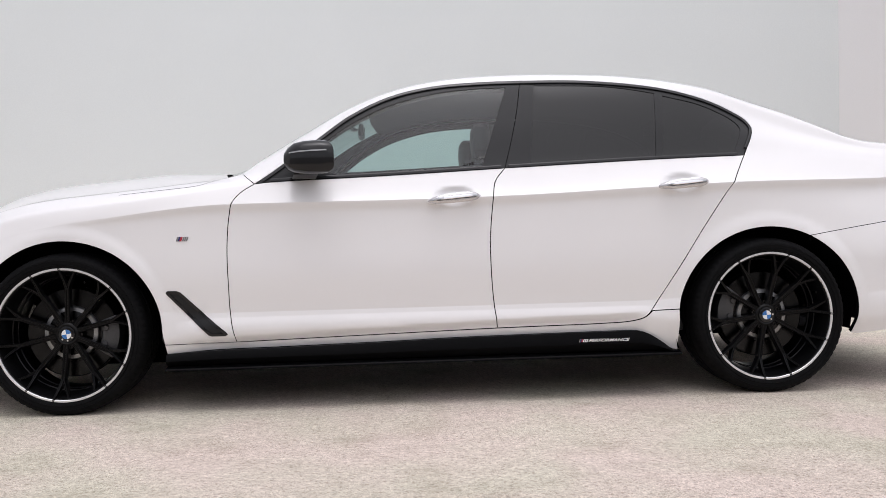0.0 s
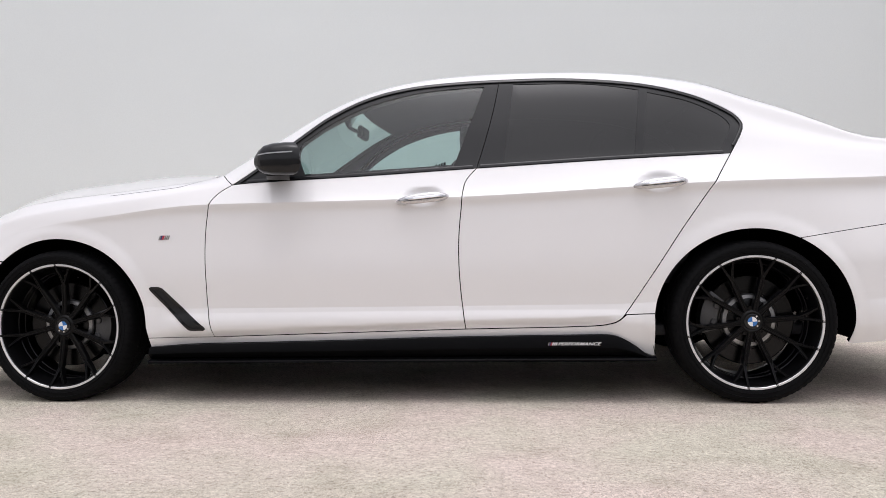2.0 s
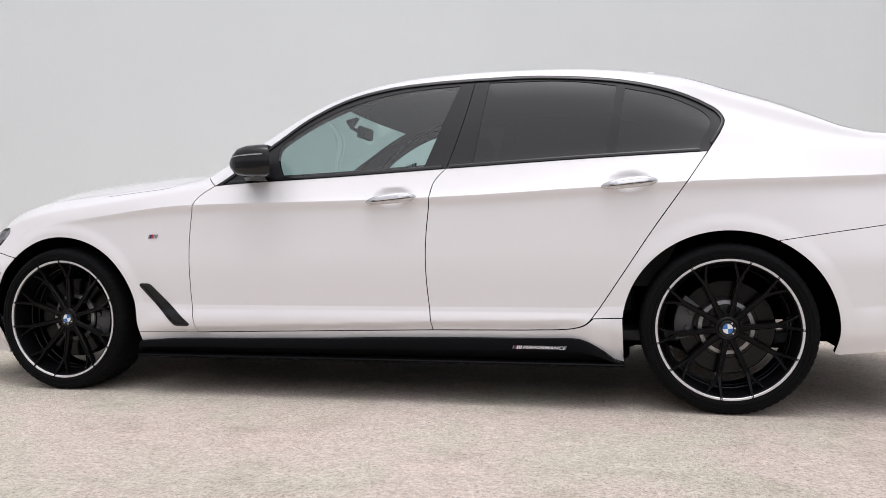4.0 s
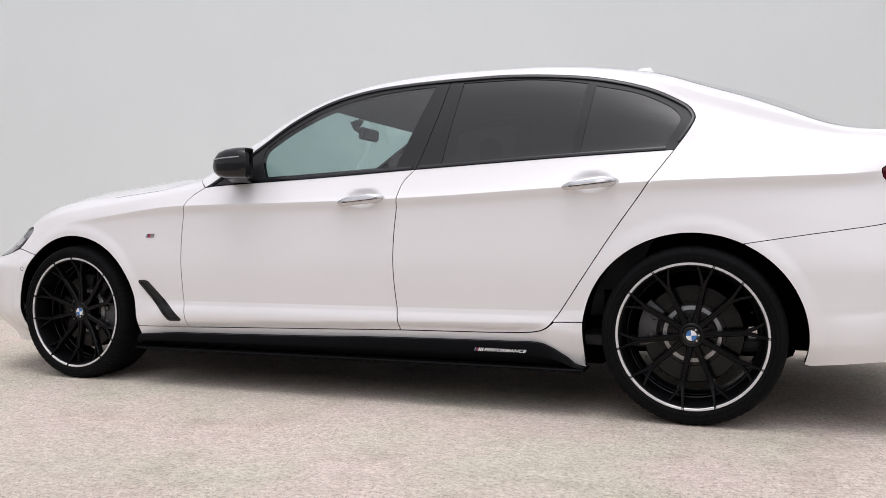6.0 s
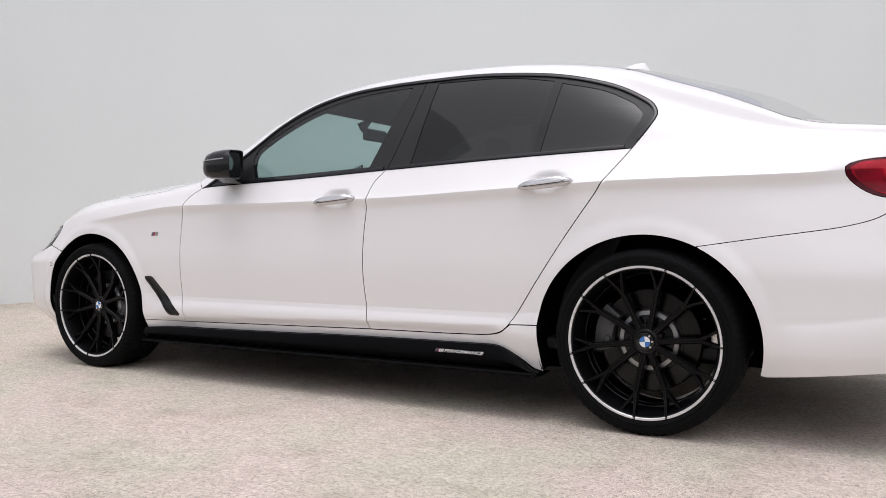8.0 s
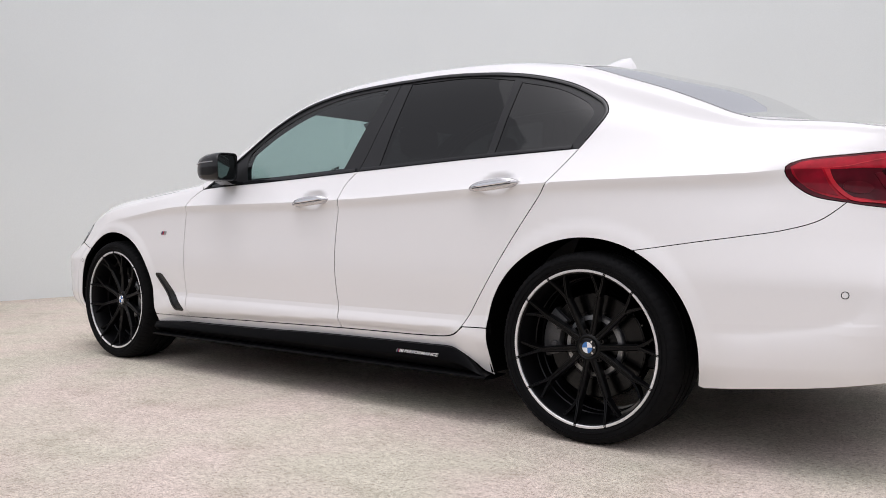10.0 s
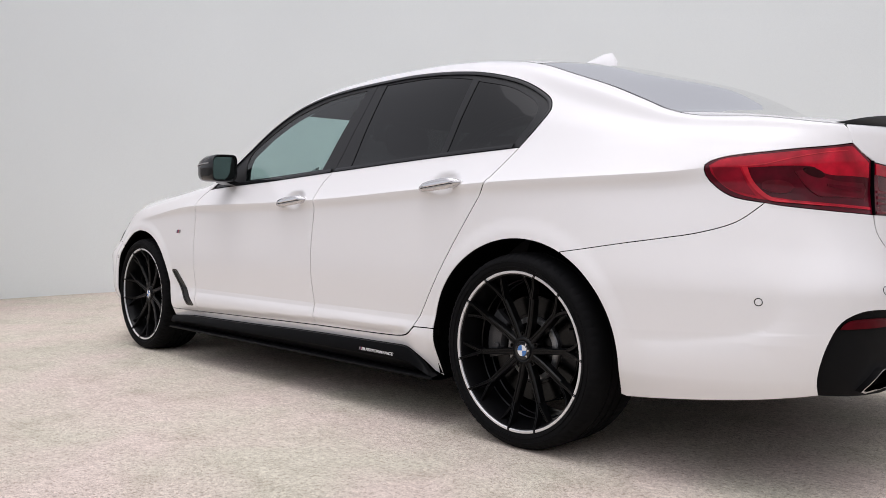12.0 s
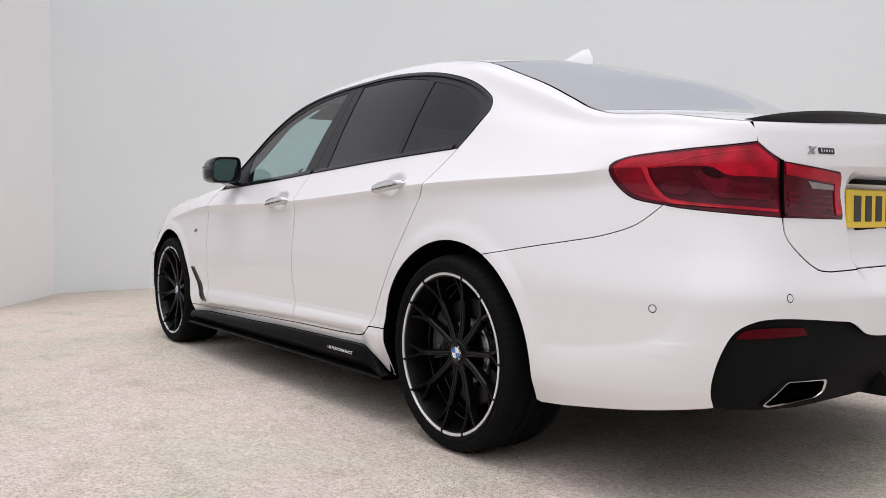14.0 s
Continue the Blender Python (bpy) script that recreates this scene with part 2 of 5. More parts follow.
# section rows from the sill (0) to the roof gutter (12): height and inset from the plan line, along the car
ROW_Z = [
    [(-1.5, .16), (-.8, .135), (-.36, .135), (.42, .17), (2.58, .19), (3.37, .232), (3.8, .25), (4.1, .28), (4.78, .30)],
    [(-1.5, .3), (.3, .30), (.6, .335), (2.4, .345), (2.6, .33), (3.4, .325), (4.1, .36), (4.78, .38)],
    [(-1.5, .36), (.3, .36), (.6, .388), (2.4, .392), (2.6, .38), (3.4, .39), (4.1, .42), (4.78, .43)],
    [(-1.5, .42), (.3, .42), (.6, .406), (2.4, .41), (2.6, .42), (3.4, .45), (4.1, .475), (4.78, .48)],
    [(-1.5, .52), (-.3, .55), (2.6, .58), (3.4, .57), (4.1, .57), (4.78, .57)],
    [(-1.5, .57), (-.55, .585), (-.15, .65), (.18, .69), (.69, .712), (1.42, .717), (2.48, .747), (3.2, .75), (3.6, .74), (4.1, .70), (4.78, .69)],
    [(-1.5, .60), (-.55, .615), (-.15, .735), (.18, .777), (.69, .810), (1.42, .815), (1.86, .824), (2.48, .850), (2.85, .865), (3.5, .878), (3.65, .888), (4.1, .86), (4.78, .85)],
    [(-1.5, .62), (-.55, .64), (-.35, .70), (-.15, .755), (.18, .807), (.69, .856), (1.42, .862), (1.86, .871), (2.48, .897), (2.85, .912), (3.5, .922), (3.65, .93), (4.1, .93), (4.78, .94)],
    [(-1.5, .64), (-.55, .69), (-.35, .77), (-.15, .82), (.13, .86), (.35, .885), (.55, .91), (.78, .939), (1.356, .968), (1.844, .992), (2.468, 1.019), (2.907, 1.034), (3.2, 1.03),
     (3.5, 1.01), (3.75, .99), (4.1, .975), (4.78, 1.0)],
    [],
    [(-1.5, .67), (-.55, .735), (-.35, .81), (-.15, .855), (.13, .89), (.35, .915), (.55, .935), (.78, .962), (.85, .985), (1.052, 1.14), (1.185, 1.248), (1.359, 1.335), (1.549, 1.377),
     (1.76, 1.394), (1.947, 1.4), (2.187, 1.4), (2.479, 1.375), (2.649, 1.342), (2.813, 1.289), (2.95, 1.232), (3.05, 1.195), (3.2, 1.145), (3.36, 1.1), (3.5, 1.07), (3.75, 1.045), (4.1, 1.02), (4.78, 1.05)],
    [],
    [(-1.5, .69), (-.9, .705), (-.55, .775), (-.35, .845), (-.15, .887), (.13, .917), (.35, .94), (.5, .957), (.6, .968), (.70, .992), (.785, 1.05), (1., 1.184), (1.157, 1.278), (1.318, 1.35),
     (1.51, 1.405), (1.73, 1.435), (2., 1.445), (2.3, 1.44), (2.5, 1.425), (2.7, 1.395), (2.83, 1.366), (3.02, 1.298), (3.19, 1.236), (3.36, 1.165), (3.445, 1.128), (3.55, 1.1),
     (3.75, 1.08), (4.1, 1.045), (4.78, 1.075)],
]
ROW_D = [
    [(-1.5, .07), (-.6, .05), (.4, .055), (2.58, .05), (3.3, .05), (3.5, .045), (4.1, .05), (4.78, .06)],
    [(-1.5, .02), (.3, .012), (.6, .001), (2.4, .001), (2.58, .004), (3.5, .012), (4.78, .015)],
    [(-1.5, .008), (.3, .006), (.6, .0125), (2.4, .0125), (2.58, .006), (3.5, .004), (4.78, .006)],
    [(-1.5, .003), (.3, .009), (.6, .0155), (2.4, .0155), (2.7, .008), (3.5, .001), (4.78, .002)],
    [(-1.5, .0), (.2, .003), (2.4, .003), (3.4, .0), (4.78, .0)],
    [(-1.5, .012), (-.55, .01), (.18, .01), (.69, .012), (2.48, .011), (2.9, .012), (3.2, .018), (3.6, .03), (4.1, .03), (4.46, .055), (4.52, .09), (4.78, .095)],
    [(-1.5, .025), (-.55, .02), (.0, .012), (.25, .015), (.69, .017), (2.48, .016), (2.9, .019), (3.2, .032), (3.6, .058), (4.1, .055), (4.46, .075), (4.52, .118), (4.78, .12)],
    [(-1.5, .04), (-.55, .026), (.0, .012), (.25, .009), (.69, .005), (2.48, .004), (2.9, .008), (3.2, .022), (3.5, .046), (3.65, .056), (4.1, .055), (4.4, .055), (4.78, .065)],
    [(-1.5, .06), (-.55, .05), (-.15, .035), (.35, .03), (.55, .037), (.78, .05), (1., .06), (1.36, .066), (1.84, .074), (2.47, .084), (2.9, .1), (3.2, .105), (3.5, .105), (3.75, .085), (4.1, .06), (4.78, .06)],
    [],
    [(-1.5, .08), (-.55, .09), (-.15, .075), (.35, .066), (.55, .06), (.78, .066), (.85, .072), (1.052, .14), (1.185, .192), (1.359, .234), (1.549, .255), (1.76, .263), (1.947, .266), (2.187, .267),
     (2.479, .255), (2.649, .248), (2.813, .240), (2.95, .228), (3.05, .215), (3.2, .193), (3.36, .172), (3.5, .155), (3.75, .125), (4.1, .07), (4.78, .07)],
    [],
    [(-1.5, .11), (-.9, .15), (-.55, .18), (-.35, .176), (-.15, .165), (.13, .163), (.35, .168), (.5, .172), (.6, .18), (.75, .212), (.93, .249), (1.11, .284), (1.29, .314), (1.51, .339),
     (1.73, .354), (2., .359), (2.3, .36), (2.5, .350), (2.7, .334), (2.83, .320), (3.02, .296), (3.19, .264), (3.36, .223), (3.445, .202), (3.55, .187), (3.75, .158), (4.1, .09), (4.78, .09)],
]
FOLD_S, FOLD_Z = (.42, .70, .886, 1.13, 1.57, 1.925, 2.28, 2.4), (.295, .308, .319, .325, .342, .353, .360, .365)   # height of the fold along the doors
CUPS = [(1.622, .873, .100, .047), (2.604, .915, .100, .047)]   # door-handle hollows
HUBS = [(0.0, .332), (2.975, .332)]


def rows_at(s):
    z = [None] * 13; d = [None] * 13
    for i in range(13):
        if ROW_Z[i]:
            z[i], d[i] = curve1d(ROW_Z[i], s), curve1d(ROW_D[i], s)
    z[9], d[9] = z[8] + .5 * (z[10] - z[8]), d[8] + .45 * (d[10] - d[8])
    z[11], d[11] = z[10] + .72 * (z[12] - z[10]), d[10] + .45 * (d[12] - d[10])
    return np.array(z), np.array(d)


CREASE, LEDGE = 7, 3   # the section rows along the shoulder crease and over the door ledge, where the faces meet in an edge


def across(rows, v):
    v = np.clip(v, 0, 12 - 1e-9); i = np.floor(v).astype(int); t = v - i
    dl = np.diff(rows, axis=0)
    m = pchip_slopes(np.ones(12), dl); k = np.arange(rows.shape[1])
    m0, m1 = m[i, k], m[i + 1, k]
    for row in (CREASE, LEDGE):
        w = np.clip(-dl[row - 1, k] / .009, 0, 1) if row == CREASE else 1.0     # the crease dies out along the front wing
        m0 = np.where(i == row, w * .8 * dl[row, k] + (1 - w) * m0, m0)
        m1 = np.where(i + 1 == row, w * .9 * dl[row - 1, k] + (1 - w) * m1, m1)
    return hermite(t, 1.0, rows[i, k], rows[i + 1, k], m0, m1)


def smooth(a, b, x):
    t = np.clip((x - a) / (b - a), 0, 1)
    return t * t * (3 - 2 * t)


def side_point(s, v, inset=0.0):
    """Place on the left body side; s along the plan line, v up the section rows."""
    s = np.atleast_1d(np.asarray(s, float)); v = np.broadcast_to(np.asarray(v, float), s.shape)
    Z, D = rows_at(s); z, d = across(Z, v), across(D, v)
    x, y, nx, ny = plan(s)
    for hx, hz in HUBS:
        r = np.hypot(x - hx, z - hz)
        d = d - .0065 * (1 - smooth(.404, .458, r)) * smooth(.2, .34, z)
    d = d + .09 * (1 - smooth(.15, .32, z)) * (1 - smooth(-.48, -.28, s)) + .05 * smooth(.56, .66, z) * (1 - smooth(-.75, -.40, s))
    d = d + .055 * smooth(.55, .80, z) * (1 - smooth(-.62, .10, s))   # the wing leans in over the full front bumper
    edge = np.interp(z, (.44, .465, .475, .503, .541, .592, .643, .71), (3.76, 3.798, 3.82, 3.842, 3.858, 3.872, 3.882, 3.89))
    base = np.interp(s, (3.30, 3.55, 3.68, 3.80), (.412, .428, .447, .464))
    p, q = base - z, (s - edge) * .8
    out = .5 * (p + q + np.sqrt((p - q) ** 2 + .03 ** 2))
    out = .5 * (out + np.sqrt(out * out + .006 ** 2))
    d = d - .016 * (1 - np.exp(-out / .05)) * (1 - smooth(.60, .78, z)) * smooth(3.36, 3.50, s) * (1 - smooth(4.0, 4.25, s))   # the bumper's rim stands out round its flat flank
    low = np.interp(s, FOLD_S, FOLD_Z) - z
    d = d + .52 * np.minimum(.5 * (low + np.sqrt(low * low + .0015 ** 2)), .030) * smooth(.42, .60, s) * (1 - smooth(2.36, 2.46, s))   # tucked-in lower door edge
    for cx, cz, a, b in CUPS:
        r = np.hypot((x - cx) / a, (z - cz - .03 * (x - cx)) / b)
        d = d + .019 * (1 - smooth(.30, 1.0, r))
    d = d + inset
    return np.stack([x - nx * d, y - ny * d, z], -1)


def v_of_z(s, z):
    s = np.atleast_1d(np.asarray(s, float)); z = np.broadcast_to(np.asarray(z, float), s.shape)
    Z, _ = rows_at(s)
    lo, hi = np.zeros_like(s), np.full_like(s, 12.0)
    for _ in range(40):
        mid = (lo + hi) / 2; up = across(Z, mid) < z
        lo, hi = np.where(up, mid, lo), np.where(up, hi, mid)
    return (lo + hi) / 2


# bulge of the sheets between the two gutters: forward and up, at the middle
BULGE_X = [(-1., -.1), (-.5, -.12), (.5, -.12), (.62, -.1), (1., -.07), (1.3, -.05), (1.6, -.02), (2.5, .02), (2.83, .06), (3.2, .11), (3.46, .13), (3.7, .1), (4.1, .06)]
BULGE_Z = [(-1., .03), (-.5, .10), (.3, .10), (.62, .065), (.8, .015), (1., .0), (1.3, .012), (1.8, .04), (2.6, .038), (2.83, .044), (3.2, .054), (3.46, .022), (3.7, .020), (4.1, .028)]


def top_point(s, q, drop=0.0):
    """Place on the sheet between the gutters; q from -1 (left) to 1 (right)."""
    s = np.atleast_1d(np.asarray(s, float)); q = np.broadcast_to(np.asarray(q, float), s.shape)
    p = side_point(s, np.full_like(s, 12.0))
    k = 1 - q * q
    return np.stack([p[:, 0] + curve1d(BULGE_X, s) * k, -p[:, 1] * q, p[:, 2] + curve1d(BULGE_Z, s) * k - drop], -1)

# ---- mesh tools ----
def part(name, bm, mat, parent=None, label="", smooth_shade=True):
    """One mesh object from a bmesh, under a thing or a part."""
    me = bpy.data.meshes.new(name)
    bm.to_mesh(me)
    bm.free()
    me.materials.append(mat)
    if any(p.material_index for p in me.polygons):
        me.materials.append(DARK)     # near-black inner folds put the gaps' shade into the colour
    if smooth_shade:
        me.polygons.foreach_set("use_smooth", [True] * len(me.polygons))
        me.set_sharp_from_angle(angle=radians(32))
    if "panel_normal" in me.attributes:
        n, m = len(me.vertices), len(me.polygons)
        vec, front, pn = np.zeros(n * 3), np.zeros(m, int), np.zeros(m * 3)
        me.attributes["panel_normal"].data.foreach_get("vector", vec)
        me.attributes["panel_face"].data.foreach_get("value", front)
        me.polygons.foreach_get("normal", pn)
        vec, pn = vec.reshape(-1, 3), pn.reshape(-1, 3)
        li, lt = np.zeros(len(me.loops), int), np.zeros(m, int)
        me.loops.foreach_get("vertex_index", li), me.polygons.foreach_get("loop_total", lt)
        face_of = np.repeat(np.arange(m), lt)
        ln = np.where((front[face_of] == 1)[:, None], vec[li], pn[face_of])
        me.attributes.remove(me.attributes["panel_normal"])
        me.attributes.remove(me.attributes["panel_face"])
        me.normals_split_custom_set(ln.tolist())
    ob = new(name, me)
    if parent:
        ob.parent = parent
    return tagged(ob, label)


def mirrored(bm):
    """The same shape on the other side of the car."""
    bm = bm.copy()
    bmesh.ops.transform(bm, matrix=Matrix.Diagonal((1, -1, 1, 1)), verts=bm.verts)
    bmesh.ops.reverse_faces(bm, faces=bm.faces)
    lay = bm.verts.layers.float_vector.get("panel_normal")
    if lay:
        for v in bm.verts:
            v[lay] = (v[lay][0], -v[lay][1], v[lay][2])
    return bm


def merged(*bms):
    out = bmesh.new()
    for b in bms:
        me = bpy.data.meshes.new("tmp")
        b.to_mesh(me)
        b.free()
        out.from_mesh(me)
        bpy.data.meshes.remove(me)
    return out


def weld_middle(bm):
    """Joins the two halves of a piece along the car's middle line."""
    bmesh.ops.remove_doubles(bm, verts=[v for v in bm.verts if abs(v.co.y) < .005], dist=.012)
    return bm


def both(name, bm, mat, parent, label=""):
    """A part for each side of the car: left, and its mirror image."""
    other = mirrored(bm)
    left = part(name, bm, mat, parent if not isinstance(parent, tuple) else parent[0], label)
    right = part(name, other, mat, parent if not isinstance(parent, tuple) else parent[1], label)
    return left, right


def line(*pts, step=.02):
    """Straight run of points."""
    out = []
    for a, b in zip(pts[:-1], pts[1:]):
        n = max(1, int(math.hypot(b[0] - a[0], b[1] - a[1]) / step))
        out += [(a[0] + (b[0] - a[0]) * i / n, a[1] + (b[1] - a[1]) * i / n) for i in range(n)]
    return out + [pts[-1]]


def flow(*pts, step=.015):
    """Smooth run through points (Catmull-Rom by distance)."""
    p = [np.array(q, float) for q in pts]
    p = [2 * p[0] - p[1]] + p + [2 * p[-1] - p[-2]]
    out = []
    for i in range(1, len(p) - 2):
        a, b, c, d = p[i - 1:i + 3]
        t0, t1 = 0, max(1e-6, np.linalg.norm(b - a)) ** .5
        t2 = t1 + max(1e-6, np.linalg.norm(c - b)) ** .5; t3 = t2 + max(1e-6, np.linalg.norm(d - c)) ** .5
        n = max(1, int(np.linalg.norm(c - b) / step))
        for k in range(n):
            t = t1 + (t2 - t1) * k / n
            A1 = (t1 - t) / (t1 - t0) * a + (t - t0) / (t1 - t0) * b; A2 = (t2 - t) / (t2 - t1) * b + (t - t1) / (t2 - t1) * c
            A3 = (t3 - t) / (t3 - t2) * c + (t - t2) / (t3 - t2) * d
            B1 = (t2 - t) / (t2 - t0) * A1 + (t - t0) / (t2 - t0) * A2; B2 = (t3 - t) / (t3 - t1) * A2 + (t - t1) / (t3 - t1) * A3
            out.append(tuple((t2 - t) / (t2 - t1) * B1 + (t - t1) / (t2 - t1) * B2))
    return out + [tuple(p[-2])]


def tidy(loop):
    out = []
    for q in loop:
        if not out or math.hypot(q[0] - out[-1][0], q[1] - out[-1][1]) > 1e-4:
            out.append(q)
    while math.hypot(out[0][0] - out[-1][0], out[0][1] - out[-1][1]) < 1e-4:
        out.pop()
    return out


def area2(loop):
    a = np.array(loop)
    return float(np.sum(a[:, 0] * np.roll(a[:, 1], -1) - np.roll(a[:, 0], -1) * a[:, 1]))


def inset_loop(loop, gap):
    """The loop drawn in by gap (out, where it is negative)."""
    a = np.array(tidy(loop))
    if area2(a) < 0:
        a = a[::-1]
    e = np.roll(a, -1, 0) - a
    e /= np.linalg.norm(e, axis=1)[:, None]
    n = np.stack([-e[:, 1], e[:, 0]], 1)
    m = n + np.roll(n, 1, 0)
    m /= np.maximum(.35, np.linalg.norm(m, axis=1))[:, None]
    k = 1 / np.maximum(.5, np.sum(m * n, 1))
    return [tuple(q) for q in a + m * (gap * k)[:, None]]


def inside(loops, pts):
    pts = np.asarray(pts, float)
    hit = np.zeros(len(pts), bool)
    for lp in loops:
        a = np.array(lp)
        for (x0, y0), (x1, y1) in zip(a, np.roll(a, -1, 0)):
            if y0 != y1:
                c = ((y0 > pts[:, 1]) != (y1 > pts[:, 1])) & (pts[:, 0] < (x1 - x0) * (pts[:, 1] - y0) / (y1 - y0) + x0)
                hit ^= c
    return hit


def fill(loops, grid_u, grid_v, keep, lines=()):
    """Triangles that fill closed loops (the later ones are holes) with inner grid points."""
    from mathutils.geometry import delaunay_2d_cdt
    verts, edges = [], []
    for lp in loops:
        k = len(verts)
        verts += [tuple(map(float, q)) for q in lp]
        edges += [(k + i, k + (i + 1) % len(lp)) for i in range(len(lp))]
    rim = np.array(verts)
    lo, hi = rim.min(0), rim.max(0)
    gu, gv = np.meshgrid(np.arange(lo[0] + grid_u / 2, hi[0], grid_u), np.arange(lo[1] + grid_v / 2, hi[1], grid_v))
    g = np.stack([gu.ravel(), gv.ravel()], 1)
    for v_line in lines:
        u = np.arange(lo[0] + grid_u / 4, hi[0], grid_u * .8)
        g = g[np.abs(g[:, 1] - v_line) > .007]
        g = np.concatenate([g, np.stack([u, np.full_like(u, v_line - .0025)], 1), np.stack([u, np.full_like(u, v_line + .0025)], 1)])
    if len(g):
        g = g[inside(loops, g)]
    if len(g):
        far = np.full(len(g), 9.0)
        for i in range(0, len(rim), 200):
            dd = g[:, None, :] - rim[None, i:i + 200]
            far = np.minimum(far, np.sqrt((dd ** 2).sum(-1)).min(1))
        g = g[far > keep]
    out = delaunay_2d_cdt([Vector(q) for q in verts] + [Vector(q) for q in g.tolist()], edges, [], 0, 1e-6)
    v2 = np.array([tuple(q) for q in out[0]])
    tri = np.array([f for f in out[2] if len(f) == 3])
    tri = tri[inside(loops, v2[tri].mean(1))]
    return v2, tri


VS = .11   # one section row counts as this many metres when a panel is filled


def skin(loops, point, flange=.016, grid=(.03, .03), keep=.008, lines=()):
    """A panel on a surface: loops in the surface's own coordinates; point(uv array) gives places. Its rim folds inwards by flange."""
    loops = [tidy(lp) for lp in loops]
    loops = [lp if (area2(lp) > 0) == (i == 0) else lp[::-1] for i, lp in enumerate(loops)]
    v2, tri = fill(loops, grid[0], grid[1], keep, lines)
    p = point(v2)
    e = 2e-4
    du, dv = point(v2 + [e, 0]) - point(v2 - [e, 0]), point(v2 + [0, e]) - point(v2 - [0, e])
    nrm = np.cross(du, dv)
    nrm /= np.maximum(1e-12, np.linalg.norm(nrm, axis=1))[:, None]
    bm = bmesh.new()
    lay, lay_f = bm.verts.layers.float_vector.new("panel_normal"), bm.faces.layers.int.new("panel_face")
    vs = [bm.verts.new(q) for q in p]
    for q, nv in zip(vs, nrm):
        q[lay] = nv
    fc = []
    for t in tri:
        a, b, c = v2[t]
        t = t if (b[0] - a[0]) * (c[1] - a[1]) - (b[1] - a[1]) * (c[0] - a[0]) > 0 else t[::-1]
        try:
            fc.append(bm.faces.new([vs[i] for i in t]))
            fc[-1][lay_f] = 1
        except ValueError:
            pass
    if flange:
        edges = [ed for ed in bm.edges if len(ed.link_faces) == 1]
        bm.verts.index_update()
        rim = {}
        for ed in edges:
            f = ed.link_faces[0]
            lp = [q for q in f.loops if q.edge == ed][0]
            a, b = lp.vert, lp.link_loop_next.vert
            for q in (a, b):
                if q not in rim:
                    c0, nv = np.array(q.co), nrm[q.index]
                    first = min(.003, flange)
                    rim[q] = (bm.verts.new(c0 - nv * first), bm.verts.new(c0 - nv * flange) if flange > .004 else None)
            bm.faces.new([b, a, rim[a][0], rim[b][0]])
            if rim[a][1]:
                bm.faces.new([rim[b][0], rim[a][0], rim[a][1], rim[b][1]]).material_index = 1
    bmesh.ops.delete(bm, geom=[v for v in bm.verts if not v.link_faces], context="VERTS")
    return bm


def side_panel(loop, holes=(), gap=.0024, inset=0.0, flange=.022, grid=(.016, .016), hole_gap=0.0):
    """A panel of the left body side, its loops given as (s, z)."""
    def to_v(lp):
        a = np.array(lp)
        return np.stack([a[:, 0], v_of_z(a[:, 0], a[:, 1]) * VS], 1)
    loops = [to_v(inset_loop(loop, gap))] + [to_v(inset_loop(h, -hole_gap)) for h in holes]
    return skin([[tuple(q) for q in lp] for lp in loops], lambda u: side_point(u[:, 0], u[:, 1] / VS, inset), flange, grid, lines=(CREASE * VS, LEDGE * VS))


def box(bm, x0, y0, z0, x1, y1, z1, bevel=0.0, seg=2):
    m = Matrix.LocRotScale(((x0 + x1) / 2, (y0 + y1) / 2, (z0 + z1) / 2), None, (abs(x1 - x0), abs(y1 - y0), abs(z1 - z0)))
    g = bmesh.ops.create_cube(bm, size=1, matrix=m)
    if bevel:
        ed = list({e for v in g["verts"] for e in v.link_edges})
        bmesh.ops.bevel(bm, geom=ed, offset=bevel, segments=seg, affect="EDGES", profile=.5)
    return bm


def lathe(profile, n=64, closed=False, axis_y=True):
    """A shape of revolution round the y axis from (radius, y) points."""
    bm = bmesh.new()
    rings = []
    for k in range(n):
        a = 2 * math.pi * k / n
        rings.append([bm.verts.new((r * math.cos(a), y, r * math.sin(a))) for r, y in profile])
    m = len(profile)
    for k in range(n):
        A, B = rings[k], rings[(k + 1) % n]
        for i in range(m if closed else m - 1):
            j = (i + 1) % m
            bm.faces.new([A[i], A[j], B[j], B[i]])
    bmesh.ops.remove_doubles(bm, verts=bm.verts, dist=1e-5)
    return bm


def tube(path, section, closed_section=True, cap=True):
    """Sweep: path of (place, side vector, up vector); section of (a, b) points along side and up."""
    bm = bmesh.new()
    rings = [[bm.verts.new(np.array(p) + a * np.array(sd) + b * np.array(up)) for a, b in section] for p, sd, up in path]
    m = len(section)
    for A, B in zip(rings[:-1], rings[1:]):
        for i in range(m if closed_section else m - 1):
            j = (i + 1) % m
            bm.faces.new([A[i], A[j], B[j], B[i]])
    if cap and closed_section:
        bm.faces.new(rings[0][::-1])
        bm.faces.new(rings[-1])
    bmesh.ops.recalc_face_normals(bm, faces=bm.faces)
    return bm


def loft(rings, cap=True):
    bm = bmesh.new()
    vr = [[bm.verts.new(q) for q in r] for r in rings]
    m = len(rings[0])
    for A, B in zip(vr[:-1], vr[1:]):
        for i in range(m):
            j = (i + 1) % m
            bm.faces.new([A[i], A[j], B[j], B[i]])
    if cap:
        bm.faces.new(vr[0][::-1])
        bm.faces.new(vr[-1])
    bmesh.ops.recalc_face_normals(bm, faces=bm.faces)
    return bm

# ---- the place: floor and walls ----
CX, CY, RW = 1.62, 0.03, 5.6


